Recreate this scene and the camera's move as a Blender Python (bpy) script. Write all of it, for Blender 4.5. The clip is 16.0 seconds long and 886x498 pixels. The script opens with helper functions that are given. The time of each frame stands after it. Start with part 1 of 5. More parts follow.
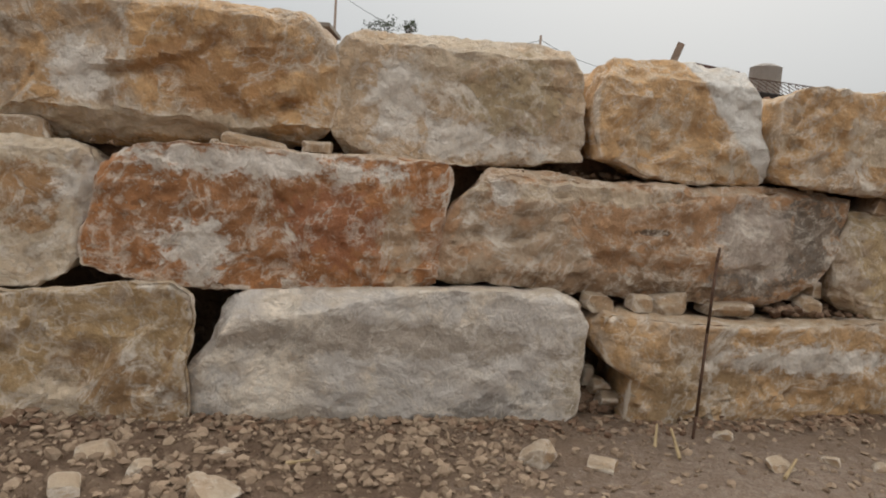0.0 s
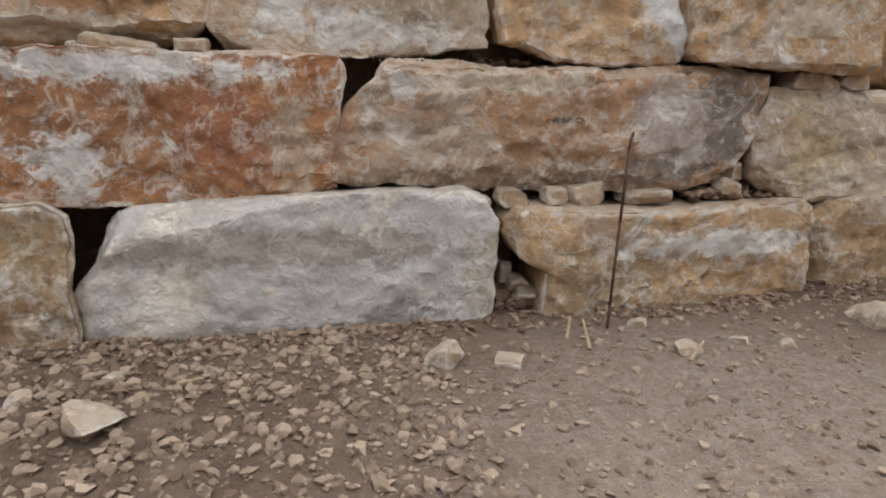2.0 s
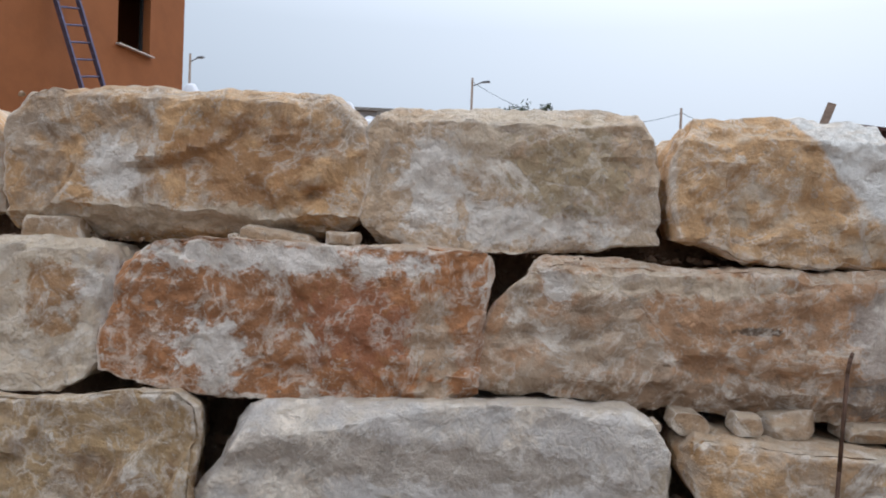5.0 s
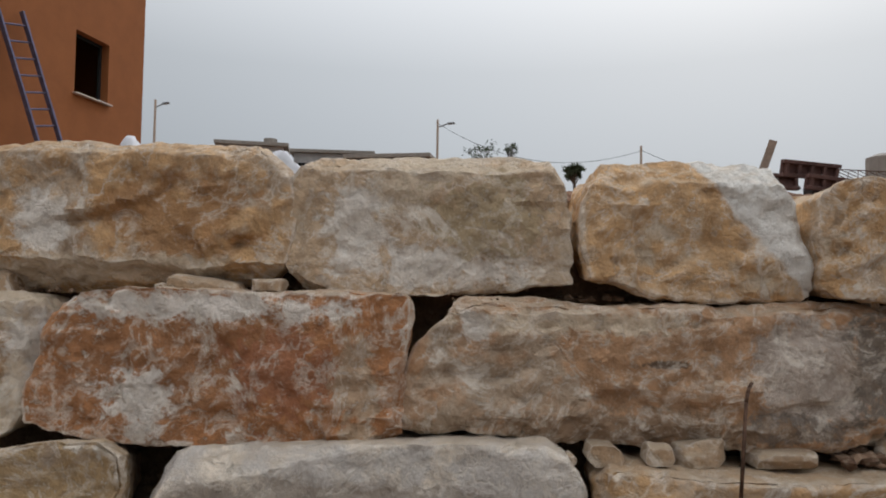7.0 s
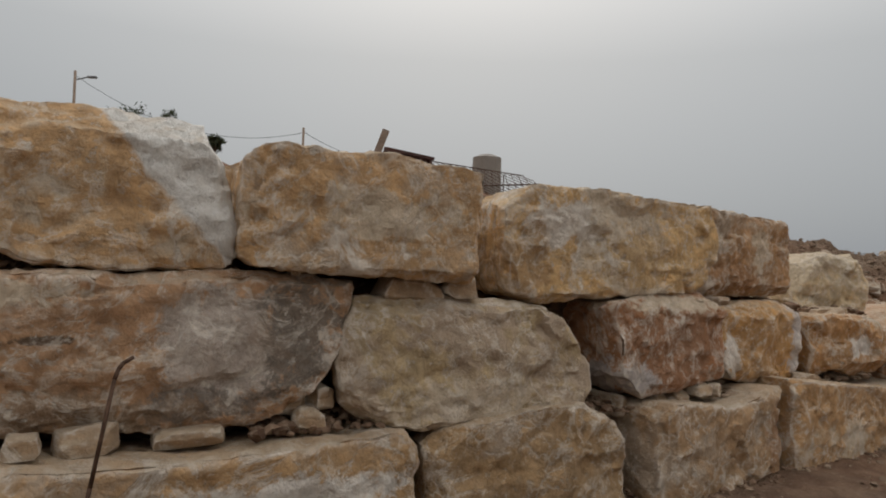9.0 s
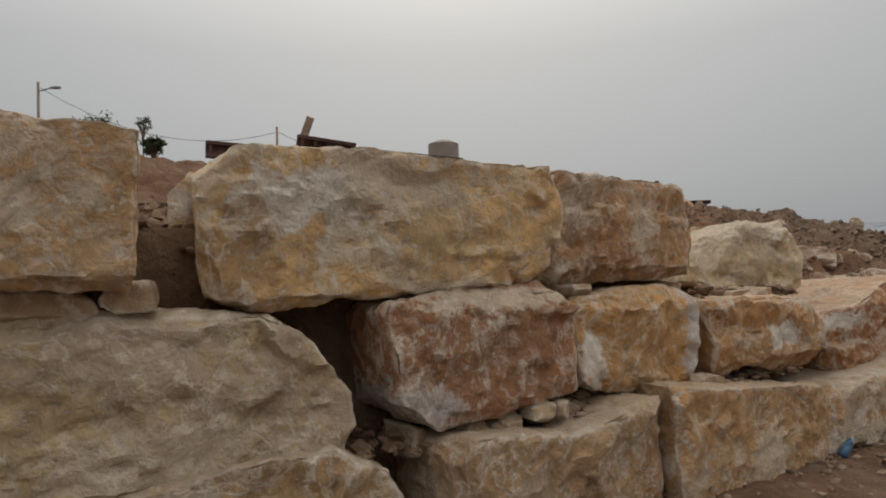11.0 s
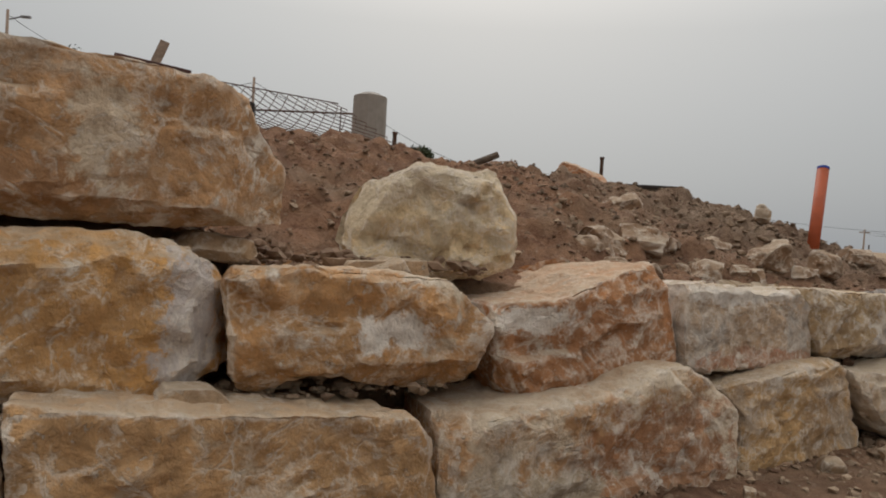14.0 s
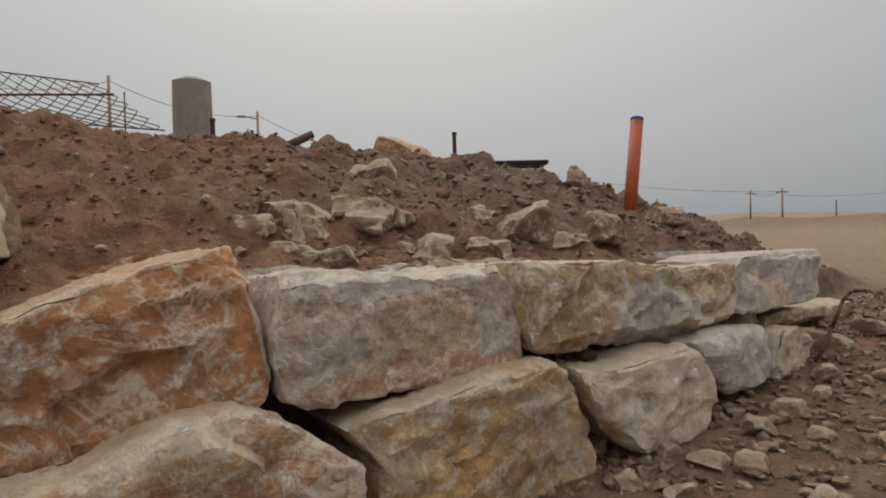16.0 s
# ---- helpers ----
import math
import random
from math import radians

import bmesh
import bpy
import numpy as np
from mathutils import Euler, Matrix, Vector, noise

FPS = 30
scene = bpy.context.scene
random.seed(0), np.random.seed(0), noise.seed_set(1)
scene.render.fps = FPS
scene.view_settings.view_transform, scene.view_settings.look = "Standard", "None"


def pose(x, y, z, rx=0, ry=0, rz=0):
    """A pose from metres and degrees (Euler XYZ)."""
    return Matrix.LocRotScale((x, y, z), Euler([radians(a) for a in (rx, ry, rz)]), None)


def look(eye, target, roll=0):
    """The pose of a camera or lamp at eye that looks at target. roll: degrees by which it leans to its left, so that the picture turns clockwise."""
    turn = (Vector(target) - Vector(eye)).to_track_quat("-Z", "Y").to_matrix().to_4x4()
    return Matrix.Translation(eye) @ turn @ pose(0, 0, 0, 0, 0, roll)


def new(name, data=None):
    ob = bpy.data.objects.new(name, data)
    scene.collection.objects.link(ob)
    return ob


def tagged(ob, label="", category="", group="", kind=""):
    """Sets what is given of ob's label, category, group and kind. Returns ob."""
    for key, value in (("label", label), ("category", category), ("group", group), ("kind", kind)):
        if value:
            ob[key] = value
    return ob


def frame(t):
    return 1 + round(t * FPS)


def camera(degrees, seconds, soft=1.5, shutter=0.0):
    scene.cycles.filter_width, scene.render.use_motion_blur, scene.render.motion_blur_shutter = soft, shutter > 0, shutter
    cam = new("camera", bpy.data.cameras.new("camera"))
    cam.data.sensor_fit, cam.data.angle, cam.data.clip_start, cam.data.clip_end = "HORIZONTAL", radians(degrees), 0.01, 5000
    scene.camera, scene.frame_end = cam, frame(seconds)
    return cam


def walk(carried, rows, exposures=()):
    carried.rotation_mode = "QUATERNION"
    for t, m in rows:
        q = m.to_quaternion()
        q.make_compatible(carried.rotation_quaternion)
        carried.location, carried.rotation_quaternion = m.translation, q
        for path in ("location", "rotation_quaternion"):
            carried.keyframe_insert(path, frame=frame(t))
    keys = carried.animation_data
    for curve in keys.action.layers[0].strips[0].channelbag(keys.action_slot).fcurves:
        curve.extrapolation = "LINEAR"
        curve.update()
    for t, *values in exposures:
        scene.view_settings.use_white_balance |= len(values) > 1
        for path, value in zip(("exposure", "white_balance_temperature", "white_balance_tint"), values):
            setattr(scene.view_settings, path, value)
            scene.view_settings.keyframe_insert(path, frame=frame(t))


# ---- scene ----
cam = camera(68.0, 16.0, soft=1.9)
PATH = [
    (0, (0.9, 1.603, 1.251), (0.425, 3.529, 0.997), 4.0),
    (0.5, (0.98, 1.676, 1.221), (0.584, 3.606, 0.878), 3.9),
    (1, (1.08, 1.713, 1.238), (0.794, 3.661, 0.888), 3.3),
    (1.5, (1.175, 1.765, 1.264), (0.775, 3.665, 0.783), 2.7),
    (2, (1.168, 1.819, 1.212), (0.813, 3.715, 0.682), 1.1),
    (2.5, (1.196, 2.032, 1.264), (0.8, 3.953, 0.871), 4.2),
    (3, (1.221, 2.141, 1.292), (0.778, 4.066, 0.977), 6.0),
    (3.5, (1.357, 2.137, 1.235), (0.814, 4.022, 0.844), 4.4),
    (4, (1.302, 2.21, 1.282), (0.496, 4.017, 0.989), 3.5),
    (4.5, (1.195, 2.217, 1.279), (0.308, 4.004, 1.132), 3.5),
    (4.7, (1.193, 2.225, 1.293), (0.292, 4.008, 1.198), 2.7),
    (6.8, (1.402, 2.198, 1.345), (0.503, 3.981, 1.451), 1.4),
    (7, (1.45, 2.221, 1.338), (0.619, 4.038, 1.425), 0.8),
    (7.5, (1.597, 2.311, 1.324), (1.083, 4.243, 1.389), 1.3),
    (8, (1.755, 2.519, 1.3), (1.453, 4.493, 1.407), 1.2),
    (8.5, (2.014, 2.64, 1.292), (2.0, 4.64, 1.328), 1.0),
    (9, (2.481, 2.75, 1.295), (2.587, 4.746, 1.349), 2.0),
    (9.5, (2.857, 2.997, 1.248), (3.007, 4.991, 1.255), 1.1),
    (9.7, (2.982, 3.108, 1.283), (3.171, 5.098, 1.333), -1.3),
    (11.8, (4.387, 4.055, 1.296), (4.289, 6.052, 1.301), 1.4),
    (12, (4.573, 4.138, 1.264), (4.411, 6.132, 1.251), 1.6),
    (12.5, (5.012, 4.296, 1.27), (4.953, 6.293, 1.187), -0.4),
    (13, (5.456, 4.62, 1.287), (5.438, 6.62, 1.305), 1.2),
    (13.5, (5.87, 4.903, 1.228), (5.748, 6.898, 1.148), 0.4),
    (14, (6.279, 5.171, 1.184), (6.324, 7.17, 1.142), 3.6),
    (14.5, (6.661, 5.464, 1.247), (6.821, 7.458, 1.262), 3.0),
    (15, (7.106, 5.731, 1.171), (7.149, 7.73, 1.165), 2.2),
    (15.5, (7.526, 6.005, 1.115), (7.849, 7.977, 1.022), 0.5),
    (16, (7.924, 6.344, 1.155), (8.209, 8.323, 1.092), -1.2),
]
EXPOSURES = ((0.0, -0.15, 6450.0, 10.0), (1.0, 0.2, 6150.0, 10.0), (1.5, 0.19, 6000.0, 10.0), (3.0, 0.16, 5550.0, 10.0), (4.7, 0.09, 5500.0, 10.0), (7.0, -0.38, 6050.0, 10.0), (8.0, -0.61, 6250.0, 10.0), (9.0, -0.67, 6350.0, 10.0), (12.0, -0.67, 6500.0, 10.0), (13.5, -0.52, 6500.0, 10.0), (16.0, -0.55, 6500.0, 10.0))
walk(cam, [(t, look(eye, target, roll)) for t, eye, target, roll in PATH], EXPOSURES)

# ---- world, sun ----
SUN_AZ, SUN_EL = 4.0, 42.0          # degrees right of +y, above the horizon
world = bpy.data.worlds.new("hazy_sky")
scene.world = world
world.use_nodes = True


def wire(tree, a, b):
    tree.links.new(a, b)


def build_world():
    t = world.node_tree
    t.nodes.clear()
    out = t.nodes.new("ShaderNodeOutputWorld")
    bg = t.nodes.new("ShaderNodeBackground")
    sky = t.nodes.new("ShaderNodeTexSky")
    sky.sky_type, sky.sun_disc = "NISHITA", False
    sky.sun_elevation, sky.sun_rotation = radians(SUN_EL), radians(SUN_AZ)
    sky.dust_density, sky.air_density = 6.0, 1.0
    sky_in = t.nodes.new("ShaderNodeMix")
    sky_in.data_type = "RGBA"
    sky_in.inputs[0].default_value = 0.9
    # overcast luminance: brighter towards the zenith and round the veiled sun
    co = t.nodes.new("ShaderNodeTexCoord")
    sep = t.nodes.new("ShaderNodeSeparateXYZ")
    wire(t, co.outputs["Generated"], sep.inputs[0])
    ramp = t.nodes.new("ShaderNodeValToRGB")
    wire(t, sep.outputs["Z"], ramp.inputs[0])
    e = ramp.color_ramp.elements
    e[0].position, e[0].color = 0.0, (4.6, 4.85, 5.1, 1)
    e[1].position, e[1].color = 1.0, (25.0, 24.5, 24.0, 1)
    for pos, c in ((0.1, (5.3, 5.5, 5.6)), (0.3, (6.4, 6.5, 6.4)), (0.45, (9.6, 9.5, 9.2)), (0.65, (18.5, 18.2, 17.8))):
        k = e.new(pos)
        k.color = (*c, 1)
    dot = t.nodes.new("ShaderNodeVectorMath")
    dot.operation = "DOT_PRODUCT"
    wire(t, co.outputs["Generated"], dot.inputs[0])
    dot.inputs[1].default_value = (math.sin(radians(SUN_AZ)) * math.cos(radians(SUN_EL)), math.cos(radians(SUN_AZ)) * math.cos(radians(SUN_EL)), math.sin(radians(SUN_EL)))
    glow = t.nodes.new("ShaderNodeMapRange")
    glow.interpolation_type = "SMOOTHSTEP"
    wire(t, dot.outputs["Value"], glow.inputs[0])
    glow.inputs[1].default_value, glow.inputs[2].default_value = 0.3, 1.0
    glow.inputs[3].default_value, glow.inputs[4].default_value = 0.88, 1.28
    mul = t.nodes.new("ShaderNodeVectorMath")
    mul.operation = "SCALE"
    wire(t, ramp.outputs[0], mul.inputs[0])
    wire(t, glow.outputs[0], mul.inputs["Scale"])
    wire(t, sky.outputs[0], sky_in.inputs[6])
    wire(t, mul.outputs[0], sky_in.inputs[7])
    wire(t, sky_in.outputs[2], bg.inputs[0])
    bg.inputs[1].default_value = 0.1
    wire(t, bg.outputs[0], out.inputs[0])


build_world()
sun = new("sun", bpy.data.lights.new("sun", "SUN"))
sun.data.energy, sun.data.angle, sun.data.color = 0.9, radians(25), (1.0, 0.96, 0.9)
sun.matrix_world = look((60 * math.sin(radians(SUN_AZ)), 60 * math.cos(radians(SUN_AZ)), 60 * math.tan(radians(SUN_EL))), (0, 0, 0))


# ---- materials ----
class Nodes:
    """A small writer of node trees."""

    def __init__(self, name):
        self.mat = bpy.data.materials.new(name)
        self.mat.use_nodes = True
        self.t = self.mat.node_tree
        self.bsdf = self.t.nodes["Principled BSDF"]
        self.bsdf.inputs["Specular IOR Level"].default_value = 0.25
        self.co = self.t.nodes.new("ShaderNodeTexCoord").outputs["Object"]

    def put(self, sock, v):
        if isinstance(v, bpy.types.NodeSocket):
            wire(self.t, v, sock)
        else:
            sock.default_value = v

    def noise(self, scale, detail=6, rough=0.55, dist=0.0, vec=None, out=0):
        n = self.t.nodes.new("ShaderNodeTexNoise")
        self.put(n.inputs["Vector"], vec or self.co)
        n.inputs["Scale"].default_value, n.inputs["Detail"].default_value = scale, detail
        n.inputs["Roughness"].default_value, n.inputs["Distortion"].default_value = rough, dist
        return n.outputs[out]

    def voronoi(self, scale, vec=None, feature="F1"):
        n = self.t.nodes.new("ShaderNodeTexVoronoi")
        n.feature = feature
        self.put(n.inputs["Vector"], vec or self.co)
        n.inputs["Scale"].default_value = scale
        return n.outputs["Distance"]

    def step(self, v, a, b, lo=0.0, hi=1.0):
        n = self.t.nodes.new("ShaderNodeMapRange")
        n.interpolation_type = "SMOOTHSTEP"
        self.put(n.inputs[0], v)
        for i, x in zip((1, 2, 3, 4), (a, b, lo, hi)):
            n.inputs[i].default_value = x
        return n.outputs[0]

    def math(self, op, a, b=0.0):
        n = self.t.nodes.new("ShaderNodeMath")
        n.operation = op
        self.put(n.inputs[0], a)
        self.put(n.inputs[1], b)
        return n.outputs[0]

    def vec(self, op, a, b):
        n = self.t.nodes.new("ShaderNodeVectorMath")
        n.operation = op
        self.put(n.inputs[0], a)
        self.put(n.inputs[1], b)
        return n.outputs["Value"] if op in ("LENGTH", "DOT_PRODUCT", "DISTANCE") else n.outputs[0]

    def mix(self, f, a, b, blend="MIX"):
        n = self.t.nodes.new("ShaderNodeMix")
        n.data_type, n.blend_type = "RGBA", blend
        self.put(n.inputs[0], f)
        for i, c in ((6, a), (7, b)):
            self.put(n.inputs[i], c if isinstance(c, bpy.types.NodeSocket) else (*c, 1))
        return n.outputs[2]

    def normal_z(self):
        n = self.t.nodes.new("ShaderNodeNewGeometry")
        s = self.t.nodes.new("ShaderNodeSeparateXYZ")
        wire(self.t, n.outputs["Normal"], s.inputs[0])
        return s.outputs["Z"]

    def random(self):
        return self.t.nodes.new("ShaderNodeObjectInfo").outputs["Random"]

    def island(self):
        return self.t.nodes.new("ShaderNodeNewGeometry").outputs["Random Per Island"]

    def attr(self, name):
        n = self.t.nodes.new("ShaderNodeAttribute")
        n.attribute_name = name
        return n.outputs["Fac"]

    def done(self, color, rough=0.9, height=None, strength=0.5, dist=0.01, metal=0.0):
        self.put(self.bsdf.inputs["Base Color"], color if isinstance(color, bpy.types.NodeSocket) else (*color, 1))
        self.put(self.bsdf.inputs["Roughness"], rough)
        self.bsdf.inputs["Metallic"].default_value = metal
        if height is not None:
            b = self.t.nodes.new("ShaderNodeBump")
            b.inputs["Strength"].default_value, b.inputs["Distance"].default_value = strength, dist
            wire(self.t, height, b.inputs["Height"])
            wire(self.t, b.outputs[0], self.bsdf.inputs["Normal"])
        return self.mat


WHITE, PALE = (0.77, 0.71, 0.63), (0.63, 0.51, 0.37)
OCHRE, TAN = (0.48, 0.31, 0.165), (0.47, 0.355, 0.25)
RUST, BROWN = (0.36, 0.165, 0.07), (0.30, 0.19, 0.105)
GREY, LILAC = (0.34, 0.31, 0.275), (0.5, 0.455, 0.43)
YELLOW = (0.56, 0.37, 0.18)


def limestone(name, base, patina, cover, white, seed, patches=(), streak=0.0, fresh=None):
    """Quarried limestone: base stone, a patina that covers part of it, scraped white places, and stains of their own shape.
    patches: (x, z, half width, half height, colour) in the stone's own metres."""
    n = Nodes(name)
    patina = (patina[0] * 1.18, patina[1] * 1.12, patina[2] * 1.02)
    off = n.vec("ADD", n.co, (seed * 3.71, seed * 1.93, seed * 5.17))
    sq = n.vec("MULTIPLY", off, (1.0, 1.0, 1.0 - 0.5 * streak))
    big = n.noise(1.7, 7, 0.6, 0.4, sq)
    mid = n.noise(5.5, 9, 0.62, 0.6, sq)
    low = n.noise(11.0, 6, 0.65, 0.3, off)
    fine = n.noise(55.0, 5, 0.6, 0.0, off)
    tone = n.mix(n.step(mid, 0.3, 0.7), [c * 0.86 for c in base], [min(1, c * 1.1) for c in base])
    pmask = n.step(n.math("ADD", n.math("MULTIPLY", big, 0.65), n.math("MULTIPLY", mid, 0.35)), 0.62 - 0.28 * cover, 0.7 - 0.28 * cover)
    ptone = n.mix(n.step(low, 0.35, 0.65), [c * 0.78 for c in patina], [c * 1.15 for c in patina])
    col = n.mix(pmask, tone, ptone)
    col = n.mix(n.step(n.noise(2.6, 5, 0.6, 0.2, n.vec("ADD", off, (7.3, 0, 0))), 0.52, 0.72, 0, 0.25), col, TAN)
    wob = n.vec("SUBTRACT", n.noise(5.0, 8, 0.7, 0.4, off, out=1), (0.5, 0.5, 0.5))
    ragged = n.math("ADD", n.math("MULTIPLY", n.math("SUBTRACT", n.noise(15.0, 9, 0.7, 0.6, off), 0.5), 2.6), n.math("MULTIPLY", n.math("SUBTRACT", mid, 0.5), 2.2))
    wob2 = n.vec("MULTIPLY", wob, (1.6, 0, 1.6))
    for x, z, rx, rz, c in patches:
        d = n.vec("MULTIPLY", n.vec("SUBTRACT", n.co, (x, 0, z)), (1 / rx, 0, 1 / rz))
        r = n.math("ADD", n.vec("LENGTH", n.vec("ADD", d, wob2), (0, 0, 0)), ragged)
        ctone = n.mix(n.step(low, 0.35, 0.65), [k * 0.86 for k in c], [min(1, k * 1.1) for k in c])
        col = n.mix(n.step(r, 0.75, 1.2, 0.9, 0.0), col, ctone)
    # scraped and chipped places show the white inside of the stone
    vein = n.math("ADD", n.math("MULTIPLY", n.noise(3.4, 14, 0.72, 0.8, n.vec("ADD", sq, (0, 4.4, 1.7))), 0.75), n.math("MULTIPLY", low, 0.25))
    wmask = n.step(vein, 0.59 - 0.125 * white, 0.665 - 0.125 * white, 0, 0.9)
    fleck = n.step(n.noise(19.0, 9, 0.75, 0.3, n.vec("ADD", off, (3.1, 0, 2.2))), 0.6 - 0.1 * white, 0.67 - 0.1 * white, 0, 0.75)
    fleck = n.math("MULTIPLY", fleck, n.step(big, 0.4, 0.6, 0.25, 1.0))
    wmask = n.math("MAXIMUM", wmask, fleck)
    # a web of thin pale veins, broken up
    bent = n.vec("ADD", off, n.vec("MULTIPLY", n.vec("SUBTRACT", n.noise(6.0, 6, 0.6, 0.3, off, out=1), (0.5, 0.5, 0.5)), (0.34, 0.34, 0.34)))
    web = n.step(n.voronoi(5.2, bent, "DISTANCE_TO_EDGE"), 0.0, 0.09, 0.5, 0.0)
    web = n.math("MULTIPLY", web, n.step(n.noise(3.1, 7, 0.62, 0.3, n.vec("ADD", off, (2.2, 8.1, 0.4))), 0.5 - 0.06 * white, 0.6 - 0.06 * white))
    ridge = n.math("ABSOLUTE", n.math("SUBTRACT", n.noise(2.3, 10, 0.66, 0.9, n.vec("ADD", off, (9.7, 2.0, 4.1))), 0.5))
    line = n.math("MULTIPLY", n.step(ridge, 0.002, 0.03, 0.6, 0.0), n.step(low, 0.4, 0.56))
    wmask = n.math("MAXIMUM", wmask, n.math("MAXIMUM", line, web))
    wtone = n.mix(n.step(fine, 0.3, 0.7), (0.66, 0.565, 0.45), (0.82, 0.755, 0.66))
    col = n.mix(wmask, col, wtone)
    # worn pale arrises where broken edges stand proud
    edge = n.t.nodes.new("ShaderNodeNewGeometry").outputs["Pointiness"]
    col = n.mix(n.math("MULTIPLY", n.step(edge, 0.515, 0.57), n.step(mid, 0.35, 0.6, 0.15, 0.8)), col, wtone)
    if fresh:
        # a fresh break: clean pale stone past a straight edge
        a, b, c = fresh
        side = n.math("ADD", n.vec("DOT_PRODUCT", n.co, (a, 0, b)), n.math("MULTIPLY", n.math("SUBTRACT", mid, 0.5), 0.16))
        clean = n.mix(n.step(big, 0.35, 0.65), (0.7, 0.66, 0.6), (0.77, 0.745, 0.69))
        col = n.mix(n.step(side, c, c + 0.035), col, clean)
    # brown seepage stains
    col = n.mix(n.step(n.noise(3.0, 8, 0.65, 0.6, n.vec("ADD", off, (1.3, 5.0, 9.2))), 0.57, 0.66, 0, 0.25 if not fresh else 0.1), col, [c * 0.62 for c in patina])
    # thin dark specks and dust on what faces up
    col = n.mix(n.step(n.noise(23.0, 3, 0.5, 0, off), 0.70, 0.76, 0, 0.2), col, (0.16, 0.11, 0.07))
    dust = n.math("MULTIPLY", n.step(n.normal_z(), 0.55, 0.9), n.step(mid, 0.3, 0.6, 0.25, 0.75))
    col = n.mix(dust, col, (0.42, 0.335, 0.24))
    col = n.mix(n.step(fine, 0.2, 0.8, 0.0, 0.22), col, [c * 0.5 for c in base])
    # dark brown in the pits, where pointiness is low
    col = n.mix(n.math("MULTIPLY", n.step(edge, 0.44, 0.485, 1.0, 0.0), 0.4), col, (0.17, 0.11, 0.07))
    h = n.math("ADD", n.math("MULTIPLY", low, 0.8), n.math("MULTIPLY", fine, 0.2))
    h = n.math("ADD", h, n.math("MULTIPLY", mid, 0.9))
    h = n.math("ADD", h, n.math("MULTIPLY", wmask, -0.16))
    h = n.math("ADD", h, n.step(n.voronoi(26.0, off), 0.02, 0.14, -0.1, 0.0))
    return n.done(col, 0.92, h, 0.85, 0.038)


def earth_material():
    n = Nodes("earth")
    bank, sand = n.attr("bank"), n.attr("sand")
    big, mid = n.noise(0.9, 6, 0.6, 0.5), n.noise(5.0, 9, 0.65, 0.4)
    low, fine = n.noise(22.0, 7, 0.65), n.noise(90.0, 4, 0.6)
    front = n.mix(n.step(mid, 0.35, 0.65), (0.13, 0.083, 0.053), (0.225, 0.155, 0.105))
    front = n.mix(n.step(big, 0.5, 0.72, 0, 0.7), front, (0.28, 0.205, 0.145))
    # lime dust spilt on the trodden earth
    spill = n.vec("LENGTH", n.vec("MULTIPLY", n.vec("SUBTRACT", n.co, (2.1, 4.1, 0)), (0.62, 0.8, 0)), (0, 0, 0))
    spill = n.math("ADD", spill, n.math("MULTIPLY", n.math("SUBTRACT", mid, 0.5), 1.6))
    front = n.mix(n.step(spill, 0.35, 1.25, 0.75, 0.0), front, n.mix(n.step(low, 0.4, 0.6), (0.34, 0.255, 0.19), (0.43, 0.34, 0.265)))
    red = n.mix(n.step(mid, 0.33, 0.66), (0.145, 0.066, 0.035), (0.285, 0.152, 0.084))
    red = n.mix(n.step(big, 0.45, 0.7, 0, 0.7), red, (0.24, 0.165, 0.105))
    pale = n.mix(n.step(mid, 0.3, 0.7), (0.25, 0.178, 0.113), (0.335, 0.245, 0.16))
    col = n.mix(bank, front, red)
    col = n.mix(sand, col, pale)
    col = n.mix(n.step(low, 0.6, 0.72, 0, 0.55), col, (0.5, 0.42, 0.32))
    col = n.mix(n.step(fine, 0.3, 0.75, 0, 0.35), col, (0.1, 0.065, 0.04))
    h = n.math("ADD", n.math("MULTIPLY", mid, 1.0), n.math("ADD", n.math("MULTIPLY", low, 0.6), n.math("MULTIPLY", fine, 0.2)))
    return n.done(col, 0.95, h, 1.0, 0.07)


def gravel_material(name, dark, light):
    n = Nodes(name)
    c = n.mix(n.island(), dark, light)
    c = n.mix(n.step(n.noise(30, 5, 0.6), 0.5, 0.7, 0, 0.3), c, (0.5, 0.42, 0.31))
    return n.done(c, 0.93, n.noise(70, 5, 0.6), 0.5, 0.006)


def plain(name, colour, rough=0.8, vary=0.15, scale=9.0, metal=0.0, bump=0.25):
    n = Nodes(name)
    v = n.noise(scale, 7, 0.6, 0.2)
    c = n.mix(n.step(v, 0.3, 0.7), [k * (1 - vary) for k in colour], [min(1, k * (1 + vary)) for k in colour])
    c = n.mix(n.step(n.noise(scale * 0.3, 5, 0.6), 0.55, 0.75, 0, 0.35), c, [k * (1 - 2 * vary) for k in colour])
    return n.done(c, rough, n.noise(scale * 6, 5, 0.6), bump, 0.005, metal)


